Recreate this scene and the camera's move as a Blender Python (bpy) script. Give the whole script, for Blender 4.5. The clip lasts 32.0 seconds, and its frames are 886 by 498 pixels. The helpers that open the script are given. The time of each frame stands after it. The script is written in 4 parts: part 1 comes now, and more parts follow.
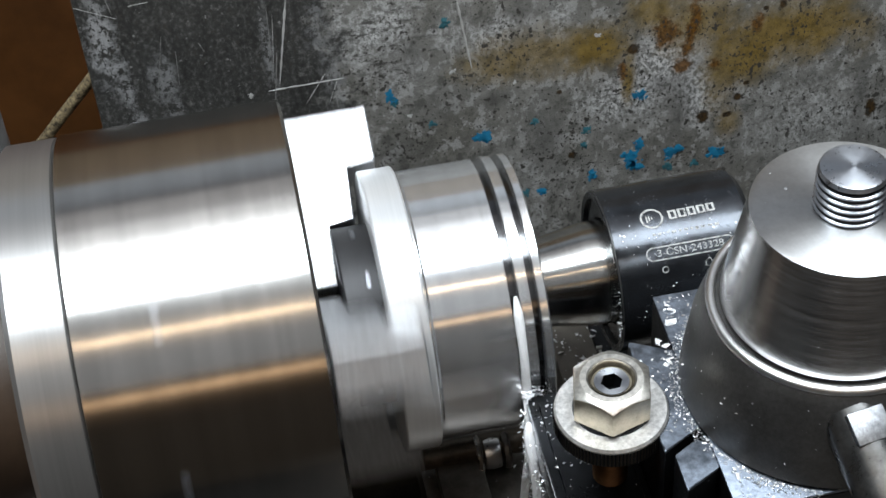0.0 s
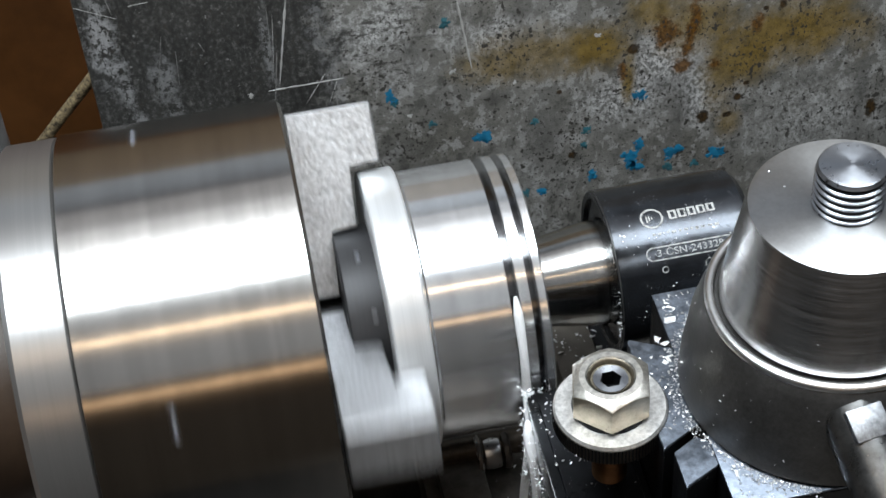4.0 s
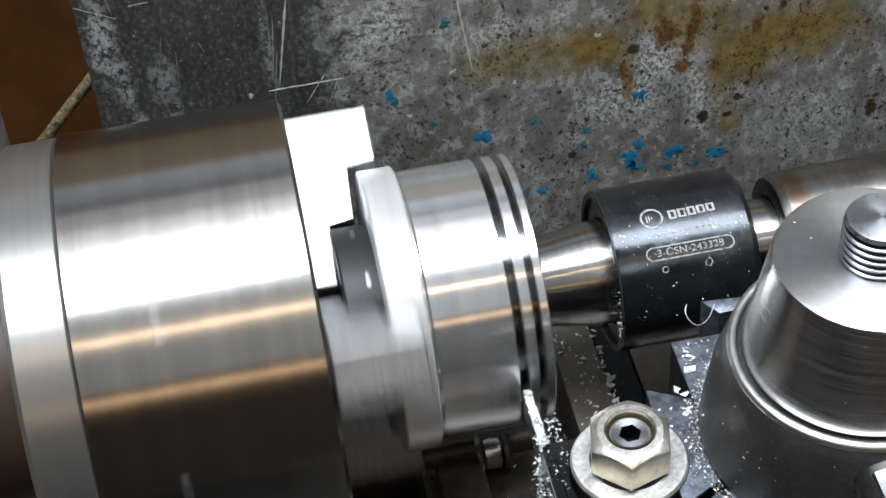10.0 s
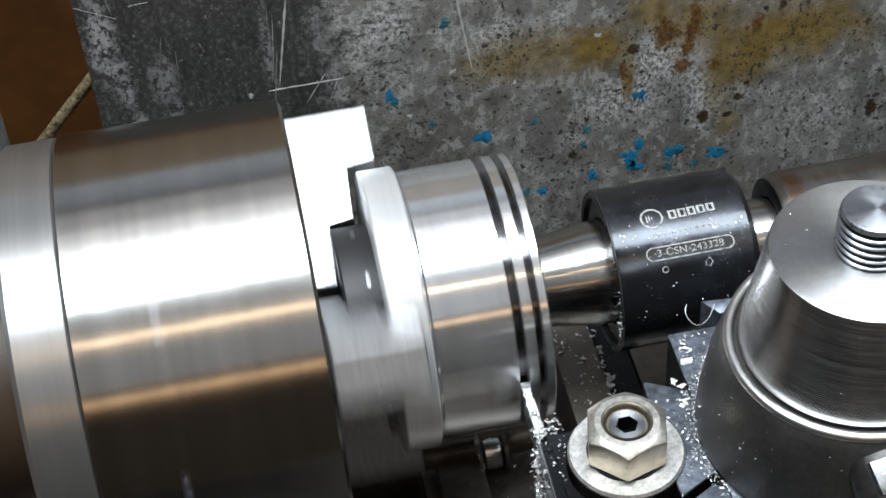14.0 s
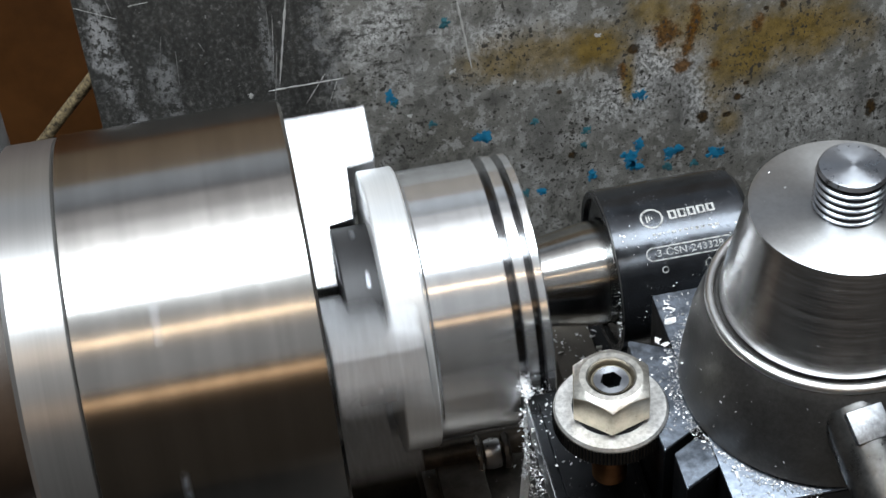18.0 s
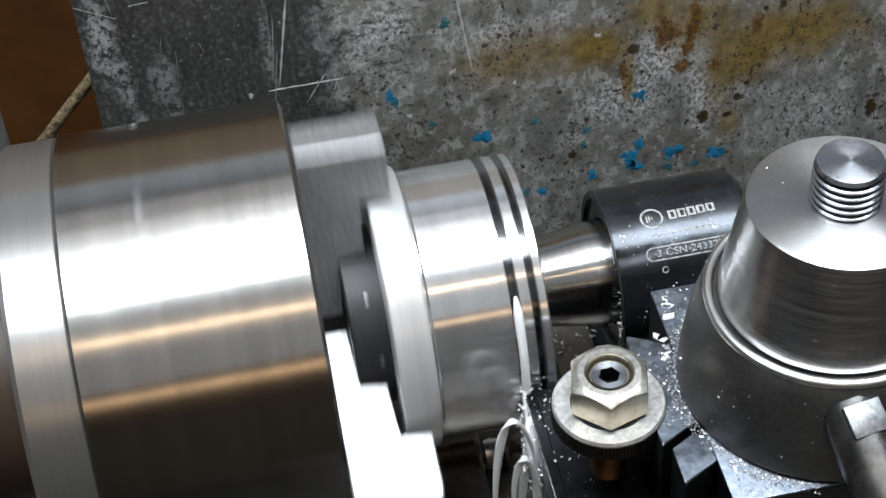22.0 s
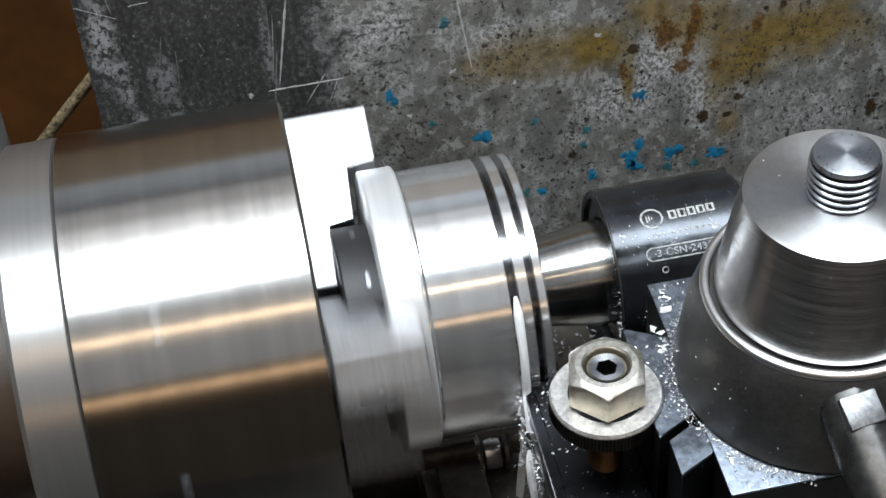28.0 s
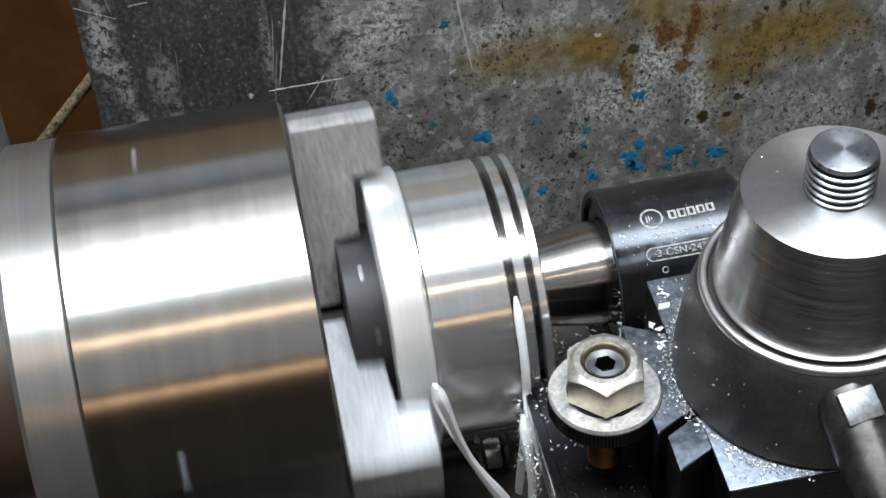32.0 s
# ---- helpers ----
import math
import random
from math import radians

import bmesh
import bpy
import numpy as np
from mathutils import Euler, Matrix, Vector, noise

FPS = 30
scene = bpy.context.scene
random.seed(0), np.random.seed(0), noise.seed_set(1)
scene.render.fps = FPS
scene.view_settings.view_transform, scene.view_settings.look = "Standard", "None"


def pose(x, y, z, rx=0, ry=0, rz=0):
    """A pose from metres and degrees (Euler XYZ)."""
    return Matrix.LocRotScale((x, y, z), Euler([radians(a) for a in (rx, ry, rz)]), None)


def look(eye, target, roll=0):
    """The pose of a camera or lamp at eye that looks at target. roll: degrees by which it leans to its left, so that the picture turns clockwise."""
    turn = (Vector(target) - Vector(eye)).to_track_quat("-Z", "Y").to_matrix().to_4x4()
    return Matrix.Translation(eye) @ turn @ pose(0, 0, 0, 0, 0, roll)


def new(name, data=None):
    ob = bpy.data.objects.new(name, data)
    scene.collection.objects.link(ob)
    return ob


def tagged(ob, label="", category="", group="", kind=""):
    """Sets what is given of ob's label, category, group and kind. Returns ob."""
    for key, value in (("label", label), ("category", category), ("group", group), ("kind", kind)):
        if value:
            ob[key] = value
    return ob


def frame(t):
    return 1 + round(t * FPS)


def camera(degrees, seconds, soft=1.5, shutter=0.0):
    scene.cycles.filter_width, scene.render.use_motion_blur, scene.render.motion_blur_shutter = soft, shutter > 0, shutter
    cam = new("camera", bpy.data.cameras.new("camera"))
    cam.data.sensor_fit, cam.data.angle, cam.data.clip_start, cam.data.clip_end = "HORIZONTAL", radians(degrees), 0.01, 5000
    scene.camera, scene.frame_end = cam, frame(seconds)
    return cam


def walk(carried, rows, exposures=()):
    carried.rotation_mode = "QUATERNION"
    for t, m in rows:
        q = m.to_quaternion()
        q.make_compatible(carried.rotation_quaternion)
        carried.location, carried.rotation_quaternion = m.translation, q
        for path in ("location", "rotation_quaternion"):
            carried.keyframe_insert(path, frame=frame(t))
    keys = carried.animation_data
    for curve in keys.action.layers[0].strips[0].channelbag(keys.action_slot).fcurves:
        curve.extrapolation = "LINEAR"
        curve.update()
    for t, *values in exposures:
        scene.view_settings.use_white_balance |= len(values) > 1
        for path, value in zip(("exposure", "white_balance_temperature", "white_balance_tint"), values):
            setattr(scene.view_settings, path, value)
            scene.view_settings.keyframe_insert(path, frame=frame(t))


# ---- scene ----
# ---- camera: stands still above the lathe ----
cam = camera(28.87, 32.0, 1.6, 0.24)
CAM_POSE = Matrix(((0.9794514, 0.17604748, -0.09839833, -0.01196), (-0.19338418, 0.68130309, -0.7059948, -0.41873), (-0.05724952, 0.71051628, 0.70134807, 0.44128), (0, 0, 0, 1)))
walk(cam, [(0, CAM_POSE), (32, CAM_POSE)])

# ---- world and lights ----
world = bpy.data.worlds.new("world")
scene.world = world
world.use_nodes = True
world.node_tree.nodes["Background"].inputs[0].default_value = (0.9, 0.95, 1.0, 1)
world.node_tree.nodes["Background"].inputs[1].default_value = 0.035


def area(name, eye, target, sx, sy, power, colour):
    d = bpy.data.lights.new(name, "AREA")
    d.shape, d.size, d.size_y, d.energy, d.color = "RECTANGLE", sx, sy, power, colour
    ob = new(name, d)
    ob.matrix_world = look(eye, target)
    return ob


area("ceiling_panel_light", (0.1, -0.160, 1.45), (0.1, -0.160, 0.0), 1.9, 0.54, 56, (0.868, 0.945, 1.0))
# four added strips imitate a lit ceiling that fades towards the rear
area("rear_edge_fill_light", (0.1, 0.165, 1.455), (0.1, 0.16, 0.0), 1.9, 0.11, 1.6, (0.90, 0.95, 1.0))
area("rear_strip_fill_light", (0.1, 0.295, 1.46), (0.1, 0.29, 0.0), 1.9, 0.15, 1.5, (0.95, 0.97, 1.0))
area("rear_dim_fill_light", (0.1, 0.465, 1.46), (0.1, 0.46, 0.0), 1.9, 0.19, 1.3, (0.95, 0.97, 1.0))
area("far_strip_fill_light", (0.1, 0.75, 1.46), (0.1, 0.74, 0.0), 1.9, 0.37, 1.1, (0.97, 0.97, 1.0))
# added weak fill from the front that brightens the darker metal sides
area("front_fill_light", (0.1, -1.35, 1.46), (0.1, -1.2, 0.0), 1.9, 1.6, 3.6, (0.93, 0.965, 1.0))
area("warm_tube_light", (0.05, -0.70, 1.02), (0.05, 0, 0.05), 1.5, 0.016, 1.15, (1.0, 0.74, 0.48))
area("warm_low_light", (0.05, -1.09, 0.585), (0.05, 0, 0.05), 1.5, 0.055, 0.55, (1.0, 0.66, 0.38))


# ---- mesh helpers ----
def finish(bm, sharp=32):
    bmesh.ops.recalc_face_normals(bm, faces=bm.faces)
    for f in bm.faces:
        f.smooth = True
    for e in bm.edges:
        if len(e.link_faces) == 2 and e.calc_face_angle(0) > radians(sharp):
            e.smooth = False
    return bm


def mesh_of(name, bm, material, sharp=32):
    finish(bm, sharp)
    me = bpy.data.meshes.new(name)
    bm.to_mesh(me)
    bm.free()
    me.materials.append(material)
    return me


def part(name, bm, material, parent, label="", sharp=32):
    """One mesh object under a thing or a part."""
    ob = new(name, mesh_of(name, bm, material, sharp))
    ob.parent = parent
    if label:
        ob["label"] = label
    return ob


def thing(name, label, category, group="", kind="", at=(0, 0, 0)):
    ob = new(name)
    ob.empty_display_size = 0.02
    ob.location = at
    return tagged(ob, label, category, group, kind)


def solid(name, bm, material, label, category, group="", kind="", sharp=32):
    return tagged(new(name, mesh_of(name, bm, material, sharp)), label, category, group, kind)


def revolve(profile, n=96, axis="x", bm=None, centre=(0, 0, 0), closed=False):
    """Turns a profile of (along, radius) round an axis."""
    bm = bm or bmesh.new()
    rings = []
    for a, r in profile:
        ring = []
        m = 1 if r < 1e-6 else n
        for i in range(m):
            t = 2 * math.pi * i / n
            c, s = r * math.cos(t), r * math.sin(t)
            p = (a, c, s) if axis == "x" else (c, s, a) if axis == "z" else (s, a, c)
            ring.append(bm.verts.new(Vector(p) + Vector(centre)))
        rings.append(ring)
    pairs = list(zip(rings, rings[1:])) + ([(rings[-1], rings[0])] if closed else [])
    for u, v in pairs:
        for i in range(n):
            j = (i + 1) % n
            q = [u[i % len(u)], u[j % len(u)], v[j % len(v)], v[i % len(v)]]
            q = list(dict.fromkeys(q))
            if len(q) > 2:
                bm.faces.new(q)
    return bm


def box(x0, x1, y0, y1, z0, z1, bevel=0.0, bm=None, seg=2):
    own = bmesh.new()
    bmesh.ops.create_cube(own, size=1)
    for v in own.verts:
        v.co = Vector(((x0 + x1) / 2 + v.co.x * (x1 - x0), (y0 + y1) / 2 + v.co.y * (y1 - y0), (z0 + z1) / 2 + v.co.z * (z1 - z0)))
    if bevel:
        bmesh.ops.bevel(own, geom=own.edges[:], offset=bevel, segments=seg, profile=0.6, affect="EDGES")
    return own if bm is None else merge(bm, own)


def merge(bm, other, m=None):
    if m is not None:
        other.transform(m)
    me = bpy.data.meshes.new("tmp")
    other.to_mesh(me)
    other.free()
    bm.from_mesh(me)
    bpy.data.meshes.remove(me)
    return bm


def prism(outline, z0, z1, bevel=0.0):
    """A flat outline drawn up from z0 to z1."""
    bm = bmesh.new()
    low = [bm.verts.new((x, y, z0)) for x, y in outline]
    high = [bm.verts.new((x, y, z1)) for x, y in outline]
    bm.faces.new(low[::-1])
    bm.faces.new(high)
    k = len(low)
    for i in range(k):
        bm.faces.new((low[i], low[(i + 1) % k], high[(i + 1) % k], high[i]))
    if bevel:
        bmesh.ops.bevel(bm, geom=bm.edges[:], offset=bevel, segments=2, profile=0.6, affect="EDGES")
    return bm


def tube(points, radius, n=8, flat=1.0):
    """A round or flattened strand along points."""
    bm = bmesh.new()
    pts = [Vector(p) for p in points]
    rings = []
    for i, p in enumerate(pts):
        d = (pts[min(i + 1, len(pts) - 1)] - pts[max(i - 1, 0)]).normalized()
        u = d.cross(Vector((0.3, 0.2, 1))).normalized()
        w = d.cross(u)
        r = radius(i / (len(pts) - 1)) if callable(radius) else radius
        rings.append([bm.verts.new(p + r * (math.cos(2 * math.pi * k / n) * u + flat * math.sin(2 * math.pi * k / n) * w)) for k in range(n)])
    for a, b in zip(rings, rings[1:]):
        for k in range(n):
            bm.faces.new((a[k], a[(k + 1) % n], b[(k + 1) % n], b[k]))
    bm.faces.new(rings[0][::-1])
    bm.faces.new(rings[-1])
    return bm


# ---- materials ----
def material(name):
    m = bpy.data.materials.new(name)
    m.use_nodes = True
    nt = m.node_tree
    return m, nt, nt.nodes["Principled BSDF"]


def node(nt, kind, **values):
    n = nt.nodes.new(kind)
    for k, v in values.items():
        if k in n.inputs:
            n.inputs[k].default_value = v
    return n


def coords(nt, scale=(1, 1, 1), space="Object"):
    tc = nt.nodes.new("ShaderNodeTexCoord")
    mp = nt.nodes.new("ShaderNodeMapping")
    mp.inputs["Scale"].default_value = scale
    nt.links.new(tc.outputs[space], mp.inputs["Vector"])
    return mp.outputs["Vector"]


def noise_at(nt, vec, scale, detail=4.0, rough=0.6):
    n = node(nt, "ShaderNodeTexNoise", Scale=scale, Detail=detail, Roughness=rough)
    nt.links.new(vec, n.inputs["Vector"])
    return n.outputs["Fac"]


def ramp(nt, fac, stops):
    r = nt.nodes.new("ShaderNodeValToRGB")
    els = r.color_ramp.elements
    while len(els) < len(stops):
        els.new(0.5)
    for e, (p, c) in zip(els, stops):
        e.position = p
        e.color = (*c, 1) if len(c) == 3 else c
    nt.links.new(fac, r.inputs["Fac"])
    return r.outputs["Color"]


def mix(nt, fac, a, b, mode="MIX"):
    m = nt.nodes.new("ShaderNodeMix")
    m.data_type, m.blend_type = "RGBA", mode
    for sock, val in ((m.inputs["Factor"], fac), (m.inputs["A"], a), (m.inputs["B"], b)):
        if isinstance(val, (int, float)):
            sock.default_value = val
        elif isinstance(val, tuple):
            sock.default_value = (*val, 1)
        else:
            nt.links.new(val, sock)
    return m.outputs["Result"]


def grey(v):
    return (v, v, v)


def bump(nt, bsdf, height, strength, distance):
    b = node(nt, "ShaderNodeBump", Strength=strength, Distance=distance)
    nt.links.new(height, b.inputs["Height"])
    nt.links.new(b.outputs["Normal"], bsdf.inputs["Normal"])


def metal(name, colour, rough, streak=(1, 1, 1), streak_scale=400.0, streak_amount=0.12, stain=0.15, relief=0.1, metallic=1.0, depth=0.0002, turned="", vary=0.075):
    m, nt, b = material(name)
    lines = noise_at(nt, coords(nt, streak), streak_scale, 3, 0.7)
    blotch = noise_at(nt, coords(nt), 60, 5, 0.65)
    dark = tuple(c * (1 - stain) for c in colour)
    col = ramp(nt, blotch, [(0.35, dark), (0.62, colour)])
    fine = ramp(nt, lines, [(0.25, grey(1 - streak_amount)), (0.75, grey(1.0))])
    col = mix(nt, 1.0, col, fine, "MULTIPLY")
    if turned == "X":
        # faint bands left by the turning tool and by handling
        bands = ramp(nt, noise_at(nt, coords(nt, (1, 0.01, 0.01)), 75, 4, 0.6), [(0.36, grey(0.84)), (0.60, grey(1.0))])
        col = mix(nt, 1.0, col, bands, "MULTIPLY")
    nt.links.new(col, b.inputs["Base Color"])
    b.inputs["Metallic"].default_value = metallic
    r = ramp(nt, mix(nt, 0.5, lines, blotch), [(0.3, grey(max(0.03, rough - vary))), (0.7, grey(rough + vary))])
    nt.links.new(r, b.inputs["Roughness"])
    if relief:
        bump(nt, b, lines, relief, depth)
    if turned:
        # lathe marks run round the axis: the gloss spreads across them
        tan = nt.nodes.new("ShaderNodeTangent")
        tan.direction_type, tan.axis = "RADIAL", turned
        nt.links.new(tan.outputs[0], b.inputs["Tangent"])
        b.inputs["Anisotropic"].default_value, b.inputs["Anisotropic Rotation"].default_value = 0.75, 0.25
    return m


RINGS = (1, 0.02, 0.02)
M_CHUCK = metal("turned_chuck_steel", (0.58, 0.565, 0.545), 0.225, RINGS, 900, 0.08, 0.05, 0, turned="X", vary=0.02)
M_PLATE = metal("turned_back_plate_steel", (0.54, 0.535, 0.53), 0.36, RINGS, 900, 0.10, 0.03, 0, 0.9, turned="X", vary=0.03)
M_JAW = metal("ground_jaw_steel", (0.80, 0.815, 0.84), 0.40, (1, 1, 1), 700, 0.65, 0.10, 0.8, 0.86, 0.0003)
M_ALU = metal("turned_aluminium", (0.84, 0.85, 0.865), 0.205, RINGS, 1200, 0.10, 0.04, 0, 0.90, turned="X", vary=0.012)
M_FLANGE = metal("rough_turned_flange", (0.86, 0.87, 0.88), 0.40, RINGS, 1200, 0.08, 0.03, 0, 0.6, turned="X", vary=0.02)
# aluminium groove floor; the recess's own shade is put into this low colour
M_GROOVE = metal("shaded_groove_floor", (0.15, 0.15, 0.155), 0.18, RINGS, 1200, 0.2, 0.1, 0, 1.0, turned="X", vary=0.01)
# boss toned far darker than the aluminium rim
M_BOSS = metal("dark_boss", (0.055, 0.055, 0.058), 0.5, RINGS, 900, 0.2, 0.2, 0.1, 0.5)
M_CENTRE = metal("hardened_centre_point", (0.50, 0.50, 0.49), 0.22, RINGS, 800, 0.15, 0.1, 0.05, turned="X")
M_TAIL = metal("worn_quill_steel", (0.68, 0.645, 0.61), 0.28, RINGS, 500, 0.2, 0.35, 0.05, turned="X")
M_QUILL = metal("stained_quill_steel", (0.47, 0.45, 0.43), 0.36, (1, 0.3, 0.3), 500, 0.25, 0.30, 0.15, turned="X")
M_RIM = metal("polished_rim", (0.80, 0.80, 0.80), 0.34, (1, 1, 1), 400, 0.08, 0.05, 0.02)
M_FLAT = metal("filed_flat", (0.40, 0.41, 0.43), 0.42, (1, 1, 0.5), 420, 0.65, 0.35, 0.7)
M_CONE = metal("turned_clamp_cone", (0.80, 0.80, 0.805), 0.24, (0.025, 0.025, 1), 1300, 0.50, 0.03, 0.12, turned="Z", vary=0.05)
M_CONE.node_tree.nodes["Principled BSDF"].inputs["Anisotropic"].default_value = 0.7
M_CONETOP = metal("faced_cone_top", (0.56, 0.565, 0.57), 0.34, (1, 1, 1), 420, 0.16, 0.05, 0.08, turned="Z", vary=0.02)
M_STUD = metal("turned_stud_steel", (0.48, 0.505, 0.55), 0.30, (1, 1, 1), 500, 0.12, 0.03, 0.03, turned="Z")
M_BOLT = metal("worn_bolt_steel", (0.56, 0.56, 0.57), 0.30, (1, 1, 1), 500, 0.2, 0.2, 0.2)
M_BASE = metal("painted_grey_collar", (0.098, 0.095, 0.092), 0.40, (1, 1, 1), 700, 0.35, 0.30, 0.45, 0.6)
M_LEVER = metal("worn_lever_steel", (0.20, 0.20, 0.198), 0.30, (1, 1, 1), 300, 0.40, 0.45, 0.25, 0.9)
M_ZINC = metal("plated_nut_steel", (0.97, 0.96, 0.94), 0.40, (1, 1, 1), 620, 0.50, 0.22, 0.5, 0.88)
M_NUT = metal("worn_yellowish_nut", (0.95, 0.92, 0.85), 0.32, (1, 1, 1), 520, 0.50, 0.22, 0.5, 0.92)
# edge of the plated flange, its shade put into a dark brown colour
M_BAND = metal("shaded_knurl_steel", (0.10, 0.088, 0.07), 0.42, (1, 1, 1), 400, 0.4, 0.3, 0.3, 0.7)
# yellowed plating, darkened further by the side shade put into its colour
M_FLATS = metal("yellowed_shaded_nut_flats", (0.66, 0.58, 0.45), 0.33, (1, 1, 1), 420, 0.35, 0.30, 0.3, 0.92)
M_YELLOW = metal("yellowed_plating", (0.30, 0.265, 0.205), 0.42, (1, 1, 1), 800, 0.35, 0.3, 0.3)
M_BRASSY = metal("rusty_thread_steel", (0.15, 0.085, 0.045), 0.45, (1, 1, 1), 300, 0.4, 0.4, 0.4)
M_RUST = metal("dark_rusty_shaft", (0.13, 0.105, 0.08), 0.42, (1, 1, 1), 300, 0.5, 0.5, 0.4, 0.6)
M_TOOTH = metal("worn_toothed_steel", (0.36, 0.41, 0.49), 0.46, (1, 1, 1), 420, 0.60, 0.45, 0.6)
M_TIP = metal("bright_blade_steel", (0.62, 0.64, 0.67), 0.3, (1, 1, 1), 500, 0.2, 0.1, 0.3)
M_BED = metal("oily_cast_iron", (0.17, 0.155, 0.14), 0.42, (1, 1, 1), 150, 0.4, 0.5, 0.4, 0.6)
M_WAY = metal("brownish_slide_way", (0.17, 0.15, 0.125), 0.42, (1, 1, 1), 200, 0.3, 0.3, 0.3, 0.3)
M_CRUMB = metal("aluminium_crumbs", (0.72, 0.725, 0.74), 0.34, (1, 1, 1), 400, 0.2, 0.1, 0.2, 0.8)
M_CHIP = metal("aluminium_swarf", (0.90, 0.905, 0.915), 0.32, (1, 1, 1), 400, 0.1, 0.05, 0.2, 0.22)


def black_oxide(name, base, rough, flecks):
    m, nt, b = material(name)
    v = coords(nt)
    wear = noise_at(nt, v, 420, 5, 0.75)
    blotch = noise_at(nt, v, 70, 4, 0.6)
    col = ramp(nt, blotch, [(0.3, (base * 0.55, base * 0.58, base * 0.64)), (0.7, (base * 1.05, base * 1.15, base * 1.32))])
    bare = ramp(nt, wear, [(flecks, grey(0)), (flecks + 0.05, grey(1))])
    nt.links.new(mix(nt, bare, col, (0.45, 0.46, 0.48)), b.inputs["Base Color"])
    b.inputs["Metallic"].default_value = 0.85
    nt.links.new(ramp(nt, mix(nt, 0.5, wear, blotch), [(0.36, grey(rough - 0.08)), (0.64, grey(rough + 0.15))]), b.inputs["Roughness"])
    bump(nt, b, wear, 0.15, 0.0002)
    return m


M_BLACK = black_oxide("black_oxide_steel", 0.062, 0.17, 0.645)
M_HOLDER = black_oxide("oily_black_holder", 0.021, 0.33, 0.66)

def patch(nt, xz, cx, cz, rx, rz, wobble, inner=0.55, outer=1.05, gain=1.6):
    """A stain of its own shape round (cx, cz) on the sheet."""
    sub = nt.nodes.new("ShaderNodeVectorMath")
    sub.operation = "SUBTRACT"
    nt.links.new(xz, sub.inputs[0])
    sub.inputs[1].default_value = (cx, 0, cz)
    sc = nt.nodes.new("ShaderNodeVectorMath")
    sc.operation = "MULTIPLY"
    nt.links.new(sub.outputs[0], sc.inputs[0])
    sc.inputs[1].default_value = (1 / rx, 0, 1 / rz)
    ln = nt.nodes.new("ShaderNodeVectorMath")
    ln.operation = "LENGTH"
    nt.links.new(sc.outputs[0], ln.inputs[0])
    add = nt.nodes.new("ShaderNodeMath")
    add.operation = "MULTIPLY_ADD"
    nt.links.new(wobble, add.inputs[0])
    add.inputs[1].default_value = gain
    nt.links.new(ln.outputs["Value"], add.inputs[2])
    rng = node(nt, "ShaderNodeMapRange")
    for k, val in zip((1, 2, 3, 4), (inner + gain / 2, outer + gain / 2, 1.0, 0.0)):
        rng.inputs[k].default_value = val
    nt.links.new(add.outputs[0], rng.inputs[0])
    return rng.outputs[0]


# stains on the sheet: centre, half width, half height and strength, in sheet metres below its 0.5 m mark
TAN_STAIN = ((0.1189, -0.0339, 0.0336, 0.0144, 0.6), (0.1473, -0.0366, 0.0157, 0.0145, 0.95), (0.0957, -0.0370, 0.0153, 0.0096, 0.4), (0.2319, -0.0461, 0.0357, 0.0183, 0.8), (0.2141, -0.0586, 0.0178, 0.0152, 0.8), (0.2040, -0.0698, 0.0069, 0.0208, 0.5), (0.2109, -0.0936, 0.0070, 0.0089, 0.6), (0.2504, -0.0435, 0.0220, 0.0166, 0.6), (0.1913, -0.0315, 0.0186, 0.0193, 0.7), (0.1702, -0.0210, 0.0117, 0.0125, 0.7), (0.1612, -0.0573, 0.0037, 0.0161, 0.8), (0.2732, -0.0546, 0.0084, 0.0135, 0.3))
RUST_STAIN = ((0.1917, -0.0268, 0.0039, 0.0127), (0.1896, -0.0380, 0.0027, 0.0104), (0.1880, -0.0451, 0.0043, 0.0059), (0.1865, -0.0535, 0.0048, 0.0060), (0.2207, -0.0380, 0.0048, 0.0058), (0.1584, -0.0518, 0.0024, 0.0059), (0.1784, -0.0351, 0.0079, 0.0096), (0.2020, -0.0577, 0.0027, 0.0047))
PIT_STAIN = ((0.1629, -0.0408, 0.0029, 0.0035), (0.1975, -0.0872, 0.0033, 0.0039), (0.2092, -0.0890, 0.0028, 0.0021), (0.2815, -0.1003, 0.0032, 0.0066), (0.2141, -0.0794, 0.0022, 0.0024), (0.2323, -0.0291, 0.0024, 0.0029), (0.2245, -0.0300, 0.0016, 0.0016), (0.1289, -0.0580, 0.0016, 0.0013), (0.1345, -0.0976, 0.0022, 0.0021), (0.2177, -0.0717, 0.0017, 0.0014))
PALE_STAIN = ((0.1790, -0.0513, 0.0201, 0.0217, 0.9), (0.1582, -0.0683, 0.0203, 0.0154, 0.8), (0.1962, -0.0766, 0.0110, 0.0192, 0.8), (0.0526, -0.0048, 0.0146, 0.0165, 0.8), (0.0417, -0.0162, 0.0073, 0.0184, 0.5), (0.0816, -0.0153, 0.0099, 0.0123, 0.45), (0.0976, -0.0232, 0.0101, 0.0078, 0.75), (0.1294, -0.0158, 0.0056, 0.0139, 0.6), (0.1042, -0.0138, 0.0075, 0.0061, 0.6), (0.2502, -0.0970, 0.0347, 0.0257, 0.45), (0.0330, -0.0053, 0.0034, 0.0180, 0.7), (0.0554, -0.0316, 0.0124, 0.0126, 0.4))
